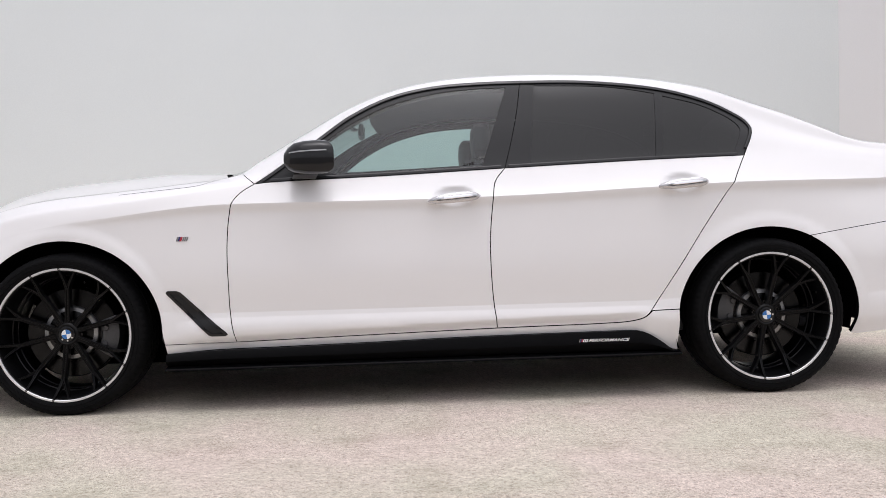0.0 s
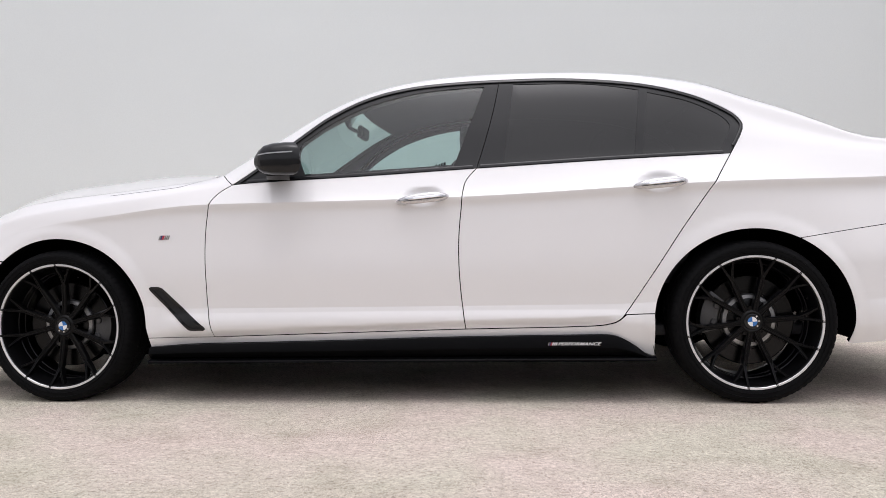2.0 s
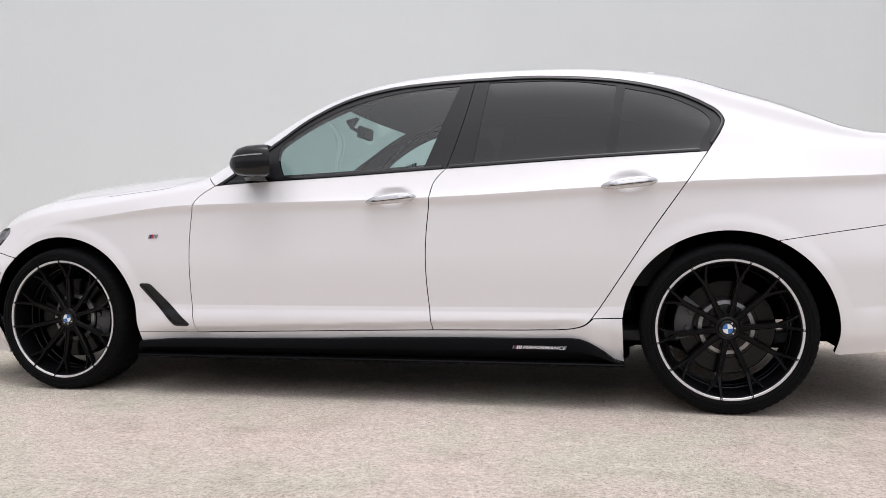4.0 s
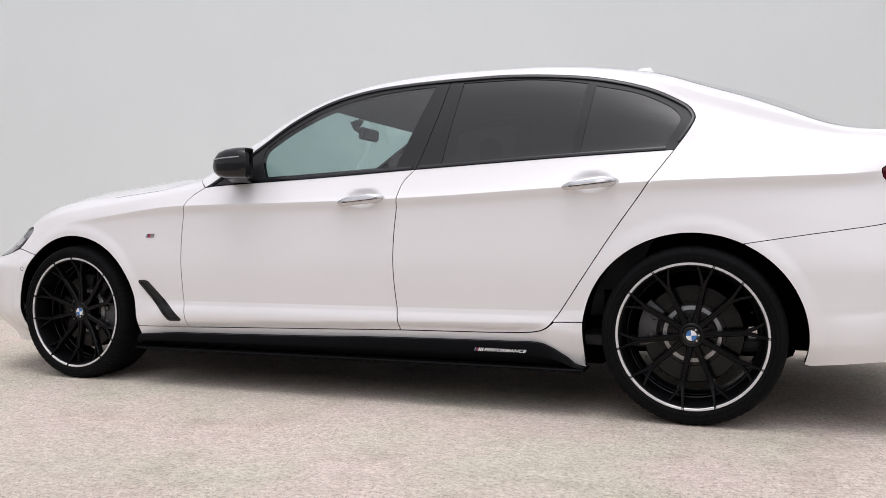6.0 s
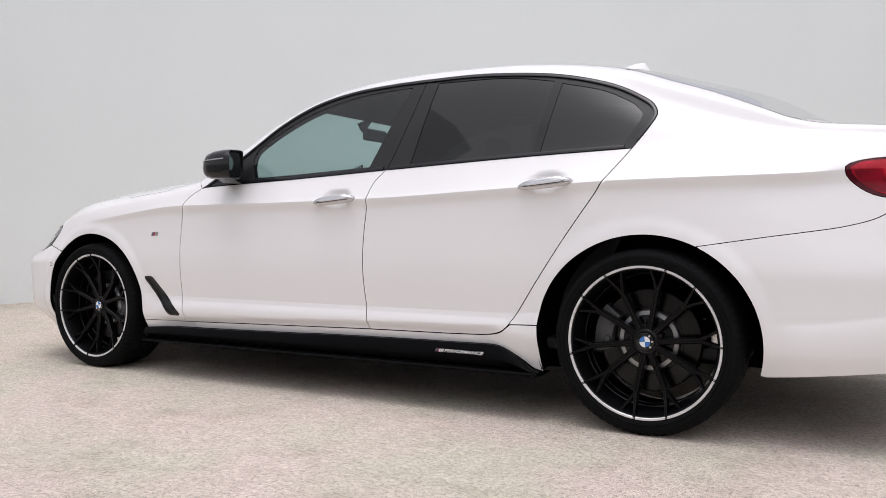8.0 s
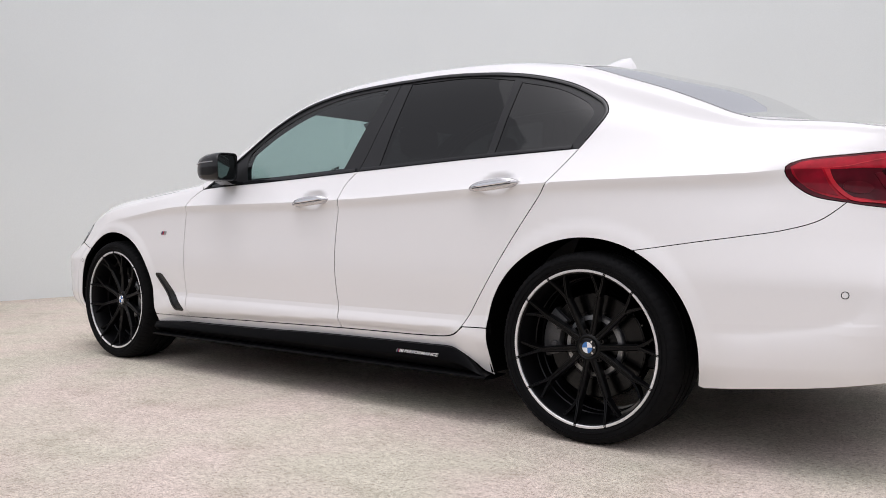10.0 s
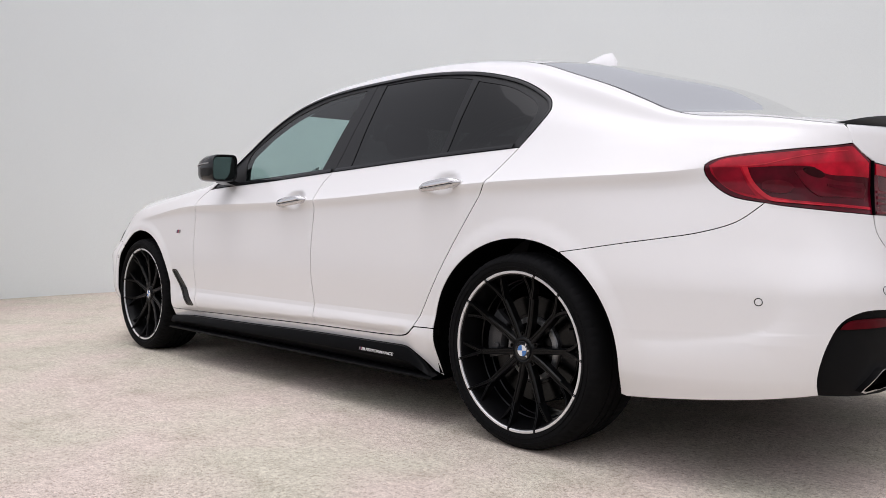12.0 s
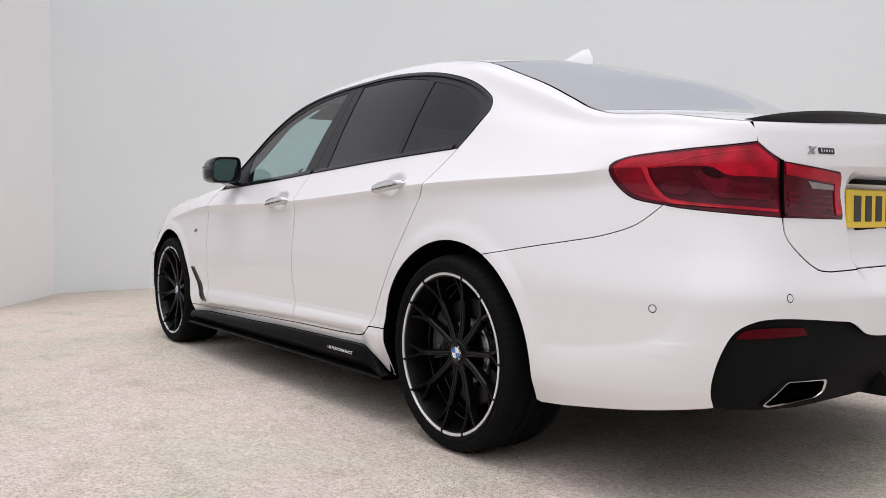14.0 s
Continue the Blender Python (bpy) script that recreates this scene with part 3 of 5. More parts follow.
def build_place():
    bm = bmesh.new()
    n = 60
    v = [[bm.verts.new((CX - 40 + 80 * i / n, -40 + 80 * j / n, 0)) for j in range(n + 1)] for i in range(n + 1)]
    for i in range(n):
        for j in range(n):
            bm.faces.new([v[i][j], v[i + 1][j], v[i + 1][j + 1], v[i][j + 1]])
    tagged(part("floor", bm, FLOOR, smooth_shade=False), "pale beige speckled concrete floor with faint stains", "floor", kind="structure")

    def wall(name, pts, thick, h, label, mat=WALL):
        bm = bmesh.new()
        base = [np.array(q, float) for q in pts]
        back = []
        for i, q in enumerate(base):
            a, b = base[max(0, i - 1)], base[min(len(base) - 1, i + 1)]
            t = (b - a) / np.linalg.norm(b - a)
            back.append(q + thick * np.array([-t[1], t[0]]))
        cols = [[bm.verts.new((*q, z)) for q, z in ((f, -.02), (f, h), (k, h), (k, -.02))] for f, k in zip(base, back)]
        for A, B in zip(cols[:-1], cols[1:]):
            for i in range(3):
                bm.faces.new([A[i], B[i], B[i + 1], A[i + 1]])
        bm.faces.new(cols[0][::-1]), bm.faces.new(cols[-1])
        bmesh.ops.recalc_face_normals(bm, faces=bm.faces)
        tagged(part(name, bm, mat), label, "wall", kind="structure")
    # the curved back wall runs round the car from one corner to the other
    a0, a1 = radians(WALL_A0), radians(WALL_A1)
    arc = [(CX + RW * math.cos(a0 + (a1 - a0) * i / 72), CY + RW * math.sin(a0 + (a1 - a0) * i / 72)) for i in range(73)]
    wall("wall_back", arc[::-1], .25, WALL_H, "smooth pale grey curved studio back wall")
    l0, r0 = arc[-1], arc[0]
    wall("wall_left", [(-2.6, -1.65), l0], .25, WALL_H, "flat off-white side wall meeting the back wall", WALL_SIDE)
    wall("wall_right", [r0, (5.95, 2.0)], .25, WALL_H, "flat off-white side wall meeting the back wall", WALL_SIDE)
    # an unseen low wall, added behind the camera to cut light from the horizon
    b0, b1 = radians(WALL_A1 + 6), radians(WALL_A0 + 354)
    rear = [(CX + 6.7 * math.cos(b0 + (b1 - b0) * i / 60), CY + 6.7 * math.sin(b0 + (b1 - b0) * i / 60)) for i in range(61)]
    wall("wall_unseen", rear[::-1], .25, 1.6, "unseen dull grey wall added to hold back low sky light", WALL_UNSEEN)


WALL_A0, WALL_A1, WALL_H = 40.2, 189.6, 3.8
build_place()

# ---- the car: outer skin ----
car = tagged(new("car"), "white pearl four-door saloon car with black wheels", "car")


def arch(hub, a0, a1, n=40, grow=0.0):
    """Wheel-arch edge round a hub from angle a0 to a1 (degrees, 90 is up), a little wider than high."""
    out = []
    for i in range(n + 1):
        a = radians(a0 + (a1 - a0) * i / n)
        r = .384 + grow + (-.022 * math.cos(a) ** 4 if hub == 0 and math.cos(a) < 0 else .018 * math.cos(a) ** 2)
        out.append((HUBS[hub][0] + r * math.cos(a), HUBS[hub][1] + r * math.sin(a)))
    return out


GAP_A = flow((.70, .282), (.679, .4), (.6755, .516), (.673, .691), (.684, .815), (.70, .869), (.735, .908), (.785, .9405))
GAP_B_LOW = flow((1.792, .31), (1.775, .457), (1.7675, .597), (1.769, .701), (1.778, .803), (1.797, .932), (1.82, .965), (1.845, .992))
GAP_B_UP = flow((1.845, .992), (1.88, 1.107), (1.918, 1.256), (1.945, 1.3985))
GAP_C = flow((2.910, 1.034), (2.817, .9), (2.684, .712), (2.563, .529), (2.465, .384), (2.43, .345), (2.378, .326), (2.193, .316))
BELT_F = flow((.785, .9405), (.852, .947), (1.356, .968), (1.845, .992))
BELT_R = flow((1.845, .992), (2.468, 1.019), (2.910, 1.034))
DLO_F = flow((.785, .9405), (.846, .982), (1.052, 1.14), (1.185, 1.24), (1.359, 1.327), (1.549, 1.374), (1.76, 1.393), (1.945, 1.3985))
DLO_R = flow((1.945, 1.3985), (2.187, 1.398), (2.479, 1.373), (2.649, 1.343), (2.813, 1.293), (2.918, 1.239), (2.962, 1.206), (2.982, 1.164), (2.966, 1.122), (2.910, 1.034))
SEAM = flow((3.16, .676), (3.387, .7095), (3.5, .725), (3.62, .744), (3.72, .773), (3.775, .808), (3.80, .827))
LAMP_LOW = flow((3.80, .827), (3.844, .819), (4.005, .803), (4.162, .793))
LAMP_TIP = flow((3.80, .826), (3.701, .847), (3.652, .877), (3.624, .908), (3.62, .938), (3.656, .955), (3.835, .971), (4.005, .981), (4.086, .989))


def top_edge(s):
    return float(rows_at(np.array([s]))[0][12][0]) - .0008


def along_top(s0, s1, n):
    return [(s0 + (s1 - s0) * i / n, top_edge(s0 + (s1 - s0) * i / n)) for i in range(n + 1)]


def build_skin():
    both("front_wing", side_panel(arch(0, 4, 130) [::-1][:0] + [(.70, .282)] + GAP_A + line((.785, .9405), (.735, .98), (.70, top_edge(.70))) + along_top(.70, -.60, 50)
                                  + line((-.60, top_edge(-.60)), (-.60, .726)) + LAMP_F_TOP[::-1] + LAMP_F_REAR[1:] + line((-.40, .652), (-.33, .639), (-.262, .624)) + arch(0, 130.5, 0) + line((.402, .332), (.41, .28)) + line((.41, .28), (.70, .282)),
                                  holes=[VENT], gap=.0018), PAINT, car)
    doors_f = both("front_door", side_panel(GAP_A + BELT_F[1:] + GAP_B_LOW[::-1] + line((1.792, .31), (.70, .282)), gap=.0021, grid=(.010, .010)), PAINT, car)
    doors_r = both("rear_door", side_panel(GAP_B_LOW + BELT_R[1:] + GAP_C[1:] + line((2.193, .316), (1.792, .31)), gap=.0021, grid=(.010, .010)), PAINT, car)
    loop = DLO_F + DLO_R[1:] + GAP_C[1:] [:len(GAP_C)]
    cut = [q for q in GAP_C if q[1] > .366 and q[0] > 2.44]
    quarter = line((.70, top_edge(.70)), (.735, .98), (.785, .9405)) + DLO_F[1:] + DLO_R[1:] + cut[1:] + line((2.458, .3685), (2.5735, .3725)) + arch(1, 174, 62)[0:] + \
        SEAM + LAMP_TIP[1:] + line((4.086, .989), (4.086, 1.02), (4.07, top_edge(4.07))) + along_top(4.07, .70, 190)
    both("side_frame", side_panel(quarter, gap=.0018), PAINT, car, "white body side with roof rail and rear wing")
    rock = line((.41, .279), (.70, .2805), (1.792, .308), (2.193, .314)) + [(q[0] + .002, q[1] - .002) for q in GAP_C[::-1] if q[1] < .366] + line((2.46, .3672), (2.5735, .3712), (2.578, .19)) + SKIRT_TOP[::-1]
    both("sill", side_panel(rock, gap=.001), PAINT, car)
    # rear bumper, one piece from wheel arch to wheel arch
    right_part = SEAM + LAMP_LOW[1:] + flow((4.162, .792), (4.166, .745), (4.20, .705), (4.275, .655), (4.33, .648)) + line((4.33, .648), (S1, .652)) + line((S1, .652), (S1, .46)) + DIFF_EDGE \
        + flow((3.951, .307), (3.683, .27), (3.385, .236)) + arch(1, -13, 60)
    half = side_panel(right_part, gap=.0012, grid=(.010, .010))
    both_halves = merged(half, mirrored(half))
    weld_middle(both_halves)
    part("rear_bumper", both_halves, PAINT, car, "white rear bumper with round parking sensors")
    half = side_panel(DIFF_EDGE[::-1] + line((S1, .46), (S1, .30)) + line((S1, .30), (4.3, .285), (3.951, .307)), holes=[inset_loop(EXHAUST, .002)], gap=-.002, inset=.014, flange=.03)
    dm = merged(half, mirrored(half))
    part("diffuser", dm, BLACK_ROUGH, car, "black textured rear diffuser insert")
    # boot lid, rear face
    bl = flow((4.086, .989), (4.12, .965), (4.166, .943))[:] + line((4.166, .943), (4.166, .792)) + flow((4.166, .792), (4.168, .7455), (4.202, .7065), (4.2775, .6565), (4.3325, .6495)) + line((4.3325, .6495), (S1, .6535)) \
        + line((S1, .6535), (S1, 1.06)) + along_top(S1, 4.086, 30)
    hole = INNER_LAMP
    half = side_panel(bl, holes=[hole], gap=.0012)
    bmx = merged(half, mirrored(half))
    weld_middle(bmx)
    boot = part("boot_lid", bmx, PAINT, car, "white boot lid with black lip spoiler")
    top_panel("boot_top", 3.482, 4.075, boot, PAINT)
    top_panel("bonnet", -.60, .655, car, PAINT)
    top_panel("roof_panel", 1.36, 2.815, car, PAINT)
    w = top_panel("windscreen", .67, 1.355, car, GLASS_FRONT, "green-tinted windscreen glass")
    w.visible_shadow = False
    w = top_panel("rear_window", 2.83, 3.485, car, GLASS_REAR, "dark tinted rear window glass")
    # front bumper and headlamps
    half = side_panel(arch(0, 131.2, 192) + line((-.372, .165), (-.42, .148), (-.8, .142), (S0, .165)) + line((S0, .165), (S0, .575)) + flow((S0, .575), (-1.1, .59), (-.85, .60), (-.60, .6135), (-.47, .632), (-.40, .6508)) + line((-.40, .6508), (-.33, .638), (-.262, .6232)), gap=.0008)
    fb = merged(half, mirrored(half))
    weld_middle(fb)
    part("front_bumper", fb, PAINT, car, "white front bumper")
    both("headlamp", side_panel(HEADLAMP, gap=.001, flange=.04), LENS_SMOKE, car, "clear headlamp with dark inner reflector")
    nose = side_panel(line((-1.12, .586), (S0, .58)) + line((S0, .58), (S0, .685)) + along_top(S0, -1.12, 12) + line((-1.12, top_edge(-1.12)), (-1.12, .586)), inset=.01)
    nm = merged(nose, mirrored(nose))
    part("front_grille", nm, BLACK_GLOSS, car, "black radiator grille")
    top_panel("bonnet_lip", -1.30, -.60, car, PAINT)
    return doors_f, doors_r, boot


def top_panel(name, s0, s1, parent, mat, label="", drop=0.0):
    """A sheet from gutter to gutter between two stations."""
    e = .004
    lp = line((s0 + e, -1 + e), (s1 - e, -1 + e), step=.03) + line((s1 - e, -1 + e), (s1 - e, 1 - e), step=.05) + line((s1 - e, 1 - e), (s0 + e, 1 - e), step=.03) + line((s0 + e, 1 - e), (s0 + e, -1 + e), step=.05)
    bm = skin([lp], lambda u: top_point(u[:, 0], u[:, 1], drop), .01, (.04, .06), .01)
    return part(name, bm, mat, parent, label)


VENT = line((.428, .500), (.462, .500), (.478, .494), (.58, .394), (.658, .327), (.664, .319), (.658, .3145), (.604, .3145), (.592, .319), (.51, .401), (.428, .488), (.424, .495), (.428, .500), step=.012)[:-1]
SKIRT_TOP = flow((.415, .240), (.62, .252), (.88, .2565), (1.35, .266), (1.56, .2725), (1.925, .279), (2.27, .283), (2.36, .2845)) + flow((2.36, .2845), (2.405, .281), (2.445, .267), (2.507, .229), (2.54, .203), (2.578, .192))[1:]
DIFF_EDGE = line((S1, .455), (4.64, .462)) + flow((4.64, .462), (4.50, .468), (4.453, .478), (4.42, .497), (4.385, .512), (4.33, .518), (4.095, .537), (4.041, .53), (3.996, .506), (3.962, .446), (3.943, .372), (3.943, .335), (3.951, .307))
INNER_LAMP = line((4.17, .94), (4.417, .917)) + flow((4.417, .917), (4.429, .904), (4.438, .85), (4.446, .80), (4.441, .787)) + line((4.441, .787), (4.17, .792))
EXHAUST = line((4.077, .314), (4.083, .322), (4.133, .371), (4.145, .376), (4.288, .369), (4.296, .364), (4.302, .335), (4.297, .327), (4.278, .317), (4.095, .308), (4.077, .314), step=.012)[:-1]
LAMP_F_TOP = flow((-.338, .764), (-.43, .758), (-.5, .745), (-.60, .724))
LAMP_F_REAR = flow((-.338, .764), (-.325, .745), (-.345, .708), (-.375, .674), (-.40, .652))
HEADLAMP = LAMP_F_TOP + flow((-.60, .724), (-.80, .69), (-1.1, .662))[1:] + line((-1.1, .662), (-1.11, .60)) + flow((-1.11, .60), (-.85, .603), (-.60, .616), (-.47, .635), (-.40, .652)) + LAMP_F_REAR[::-1][1:-1]
doors_front, doors_rear, boot_lid = build_skin()

# ---- the car: windows and black trim ----
def build_windows():
    glass_f = flow((1.10, .976), (1.068, 1.06), (1.074, 1.112), (1.12, 1.152), (1.191, 1.201), (1.344, 1.279), (1.552, 1.339), (1.731, 1.361), (1.877, 1.367))[0:]
    glass_f = line((1.746, .999), (1.10, .976))[:-1] + glass_f + line((1.877, 1.367), (1.746, .999))[1:-1]
    glass_r = line((1.957, 1.009), (2.006, 1.376)) + flow((2.006, 1.376), (2.286, 1.370), (2.42, 1.356), (2.553, 1.332)) + line((2.553, 1.332), (2.512, 1.032)) + line((2.512, 1.032), (1.957, 1.009))
    glass_q = line((2.545, 1.033), (2.588, 1.320)) + flow((2.588, 1.32), (2.757, 1.277), (2.85, 1.234), (2.9, 1.202), (2.927, 1.163), (2.915, 1.126), (2.871, 1.047)) + line((2.871, 1.047), (2.545, 1.033))
    belt_f = [(q[0], q[1] + .0) for q in BELT_F]
    for doors, lp, holes in ((doors_front, DLO_F + GAP_B_UP[::-1] + belt_f[::-1], [glass_f]), (doors_rear, DLO_R + BELT_R[::-1] + GAP_B_UP[1:], [glass_r, glass_q])):
        both("window_frame", side_panel(lp, holes=holes, gap=.0015, inset=.004, flange=.03), BLACK_SATIN, doors, "satin black window surround and pillar cover")
    for doors, lp, mat, lab in ((doors_front, glass_f, GLASS_FRONT, "clear green-tinted side glass"), (doors_rear, glass_r, GLASS_PRIVACY, "dark privacy side glass"), (doors_rear, glass_q, GLASS_PRIVACY, "dark privacy quarter glass")):
        for g in both("window_pane", side_panel(lp, gap=-.006, inset=.0068, flange=0, grid=(.06, .06)), mat, doors, lab):
            g.visible_shadow = mat is not GLASS_FRONT

    def strip(pts, width, proud, shift=0.0):
        """A slim raised moulding along a line of the body side."""
        a = np.array(pts)
        s, z = a[:, 0], a[:, 1]
        t = np.gradient(a, axis=0)
        t /= np.linalg.norm(t, axis=1)[:, None]
        nn = np.stack([-t[:, 1], t[:, 0]], 1)
        rings = []
        for off, ins in ((0, .006), (.1, -proud * .7), (.5, -proud), (.9, -proud * .7), (1, .006)):
            q = a + nn * (shift + (off - .5) * width)
            rings.append(side_point(q[:, 0], v_of_z(q[:, 0], q[:, 1]), ins))
        bm = bmesh.new()
        vs = [[bm.verts.new(p) for p in r] for r in rings]
        for A, B in zip(vs[:-1], vs[1:]):
            for i in range(len(A) - 1):
                bm.faces.new([A[i], A[i + 1], B[i + 1], B[i]])
        bmesh.ops.recalc_face_normals(bm, faces=bm.faces)
        return bm
    sub = [q for q in DLO_F if q[0] > .80]
    both("window_moulding", strip(sub, .013, .004, -.007), BLACK_GLOSS, doors_front, "gloss black window moulding")
    both("window_moulding", strip(DLO_R[:-2], .013, .004, -.007), BLACK_GLOSS, doors_rear, "gloss black window moulding")
    both("belt_moulding", strip(BELT_F[4:-1], .016, .006, .008), BLACK_GLOSS, doors_front, "gloss black belt moulding")
    both("belt_moulding", strip(BELT_R[1:-2], .016, .006, .008), BLACK_GLOSS, doors_rear, "gloss black belt moulding")
    # near-black backing, added as the shade behind the gaps between panels
    def backing(pts, width=.05, ins=.026):
        a = np.array(pts)
        t = np.gradient(a, axis=0)
        t /= np.linalg.norm(t, axis=1)[:, None]
        nn = np.stack([-t[:, 1], t[:, 0]], 1)
        bm = bmesh.new()
        rows = []
        for off in (-.5, .5):
            q = a + nn * off * width
            rows.append([bm.verts.new(p) for p in side_point(q[:, 0], v_of_z(q[:, 0], q[:, 1]), ins)])
        for i in range(len(a) - 1):
            bm.faces.new([rows[0][i], rows[0][i + 1], rows[1][i + 1], rows[1][i]])
        return bm
    shut = flow((.66, .9745), (.622, .9625), (.588, .951), (.555, .939), (.50, .9305), (.44, .925), (.385, .920), (.29, .911), (.22, .9045))
    both("bonnet_shut_line", strip(shut, .0024, .0005, 0), BLACK_SATIN, car, "thin dark joint between bonnet and wing")
    strips = [backing(p) for p in (GAP_A, GAP_B_LOW, GAP_C, SEAM, line((.42, .282), (.7, .282), (1.79, .309), (2.2, .316)), line((2.44, .368), (2.58, .372)), LAMP_LOW, LAMP_TIP, [q for q in BELT_F if q[0] > .8], BELT_R[:-2])]
    half = merged(*strips)
    both("gap_backing", half, DARK, car, "near-black backing strips that stand in for shade in the panel gaps")

    # small etched maker's marks on the front side glass, as plain bars
    for i, (ds, dz, w, h) in enumerate(((.0, .0, .012, .003), (.016, .0, .007, .009), (.026, .0, .008, .012), (.037, .002, .010, .013), (.003, .006, .006, .004))):
        q = [(1.665 + ds, 1.006 + dz), (1.665 + ds + w, 1.0065 + dz), (1.665 + ds + w, 1.0065 + dz + h), (1.665 + ds, 1.006 + dz + h)]
        part("glass_mark", side_panel(q, gap=0, inset=.0058, flange=0), BLACK_ROUGH, doors_front[0])


build_windows()

# ---- the car: wheels ----
DISH = .030   # the hub face lies this far behind the rim
# shiny metal for the plate that stands in for daylight behind the wheel
DAYLIGHT_METAL = material("daylight_patch_metal", (.75, .74, .72), rough=.25, metal=1.0, vary=.08, grain=200)
SILVER_DULL = material("dull_hub_steel", (.34, .34, .345), rough=.4, metal=1.0, vary=.2, vary_scale=20, grain=200)


def spoke_bar(stations):
    """A tapered bar in the wheel's face: stations of (x, z, face y, width, depth)."""
    rings = []
    for i, (x, z, y, w, dp) in enumerate(stations):
        a, b = stations[max(0, i - 1)], stations[min(len(stations) - 1, i + 1)]
        t = np.array([b[0] - a[0], b[1] - a[1]]); t /= np.linalg.norm(t)
        n = np.array([-t[1], t[0]])
        sec = [(-.5, dp), (-.5, .005), (-.34, .0), (-.12, .0), (-.07, .0025), (.07, .0025), (.12, 0), (.34, 0), (.5, .005), (.5, dp)]
        rings.append([(x + n[0] * w * k, y + q, z + n[1] * w * k) for k, q in sec])
    return loft(rings)


def polar(r, deg):
    return r * math.cos(radians(deg)), r * math.sin(radians(deg))


def build_wheel(axis, width, caliper_deg, mark_deg, patch_degs):
    """A wheel at the origin whose outer face looks to -y; axis: the angle of one pair of spokes."""
    w = new("wheel")
    W = width
    prof = [(.2675, .004), (.272, -.006), (.281, -.013), (.297, -.017), (.312, -.0165), (.322, -.010), (.3295, .002), (.3335, .016), (.3355, .034)]
    grooves = []
    for g in (.075, .12, .165):
        grooves += [(.3365, g - .006), (.3295, g - .0045), (.3295, g + .0045), (.3365, g + .006)]
    prof = prof + grooves + [(.3355, W - .052), (.3335, W - .034), (.3295, W - .02), (.322, W - .008), (.3, W), (.27, W - .006)]
    n = 288
    bm = bmesh.new()
    rings = []
    for k in range(n):
        a = 2 * math.pi * k / n
        ring = []
        for i, (r, y) in enumerate(prof):
            rr = r
            if k % 4 == 0 and (5 <= i <= 7 or len(prof) - 6 <= i <= len(prof) - 4):
                rr -= .0025
            ring.append(bm.verts.new((rr * math.cos(a), y, rr * math.sin(a))))
        rings.append(ring)
    for k in range(n):
        A, B = rings[k], rings[(k + 1) % n]
        for i in range(len(prof) - 1):
            bm.faces.new([A[i], A[i + 1], B[i + 1], B[i]])
    bmesh.ops.recalc_face_normals(bm, faces=bm.faces)
    tyre = part("tyre", bm, RUBBER, w, "low-profile black tyre with shoulder grooves")
    for r in (.2895, .3065):
        part("sidewall_rib", lathe([(r - .0014, -.0150), (r, -.0187), (r + .0014, -.0150)], 96), RUBBER, w)
    rim = part("rim", lathe([(.2685, .004), (.2655, -.004), (.262, -.002), (.2575, .010), (.2535, .026), (.247, .05), (.2445, .085), (.2405, .088), (.2405, .094), (.2435, .097), (.2425, .130), (.2385, .133),
                             (.2385, .139), (.241, .142), (.236, .2), (.245, W - .01), (.262, W - .004)], 120), RIM_BARREL, w, "satin black alloy rim barrel")
    ring = lathe([(.2762, -.004), (.2765, -.0085), (.2750, -.0104), (.2682, -.0104), (.2664, -.0085), (.2664, -.003)], 160)
    part("rim_edge", ring, RIM_CUT, w, "bright machined outer rim edge")
    for k in range(5):
        ax = axis + 72 * k
        for sg in (-1, 1):
            p0, p1, p2 = polar(.036, ax + sg * 13), polar(.10, ax + sg * 15.8), polar(.185, ax + sg * 16.6)
            e0, e1, e2 = polar(.264, ax + sg * 12.5), polar(.2768, ax + sg * 12.1), polar(.262, ax + sg * 24.5)
            m1, m2 = polar(.226, ax + sg * 14.2), polar(.226, ax + sg * 20.8)
            bars = [spoke_bar([(*p0, DISH + .003, .026, .03), (*p1, DISH + .004, .0220, .032), (*p2, DISH - .006, .0205, .03)]),
                    spoke_bar([(*p2, DISH - .006, .0160, .03), (*m1, .010, .0125, .027), (*e0, -.0118, .0105, .024), (*e1, -.0126, .0095, .022)]),
                    spoke_bar([(*p2, DISH - .0055, .0150, .03), (*m2, .016, .0120, .027), (*e2, .004, .0100, .02)])]
            part("spoke", merged(*bars), RIM_BLACK, w)
    D = DISH
    part("hub", lathe([(.0, D + .02), (.034, D + .003), (.040, D + .0), (.046, D + .003), (.052, D + .012), (.054, D + .03), (.06, D + .05)], 60), RIM_BLACK, w)
    for k in range(5):
        x, z = polar(.056, axis + 36 + 72 * k)
        b = lathe([(.0, .012), (.0055, .012), (.006, .006), (.0085, .006), (.009, .03)], 6)
        bmesh.ops.translate(b, verts=b.verts, vec=(x, D + .002, z))
        part("wheel_bolt", b, STEEL, w)
    cap = part("hub_cap", lathe([(0, D - .0015), (.027, D - .001), (.0325, D + .0005), (.034, D + .006)], 48), BLACK_GLOSS, w, "round hub cap with blue and white quarters")
    part("cap_ring", lathe([(.0195, D - .0012), (.0205, D - .003), (.0215, D - .0012)], 48), SILVER, w)
    for k in range(4):
        bm = bmesh.new()
        c = bm.verts.new((0, D - .0028, 0))
        arcv = [bm.verts.new((.0195 * math.cos(radians(mark_deg + 90 * k + 9 * i)), D - .0028, .0195 * math.sin(radians(mark_deg + 90 * k + 9 * i)))) for i in range(11)]
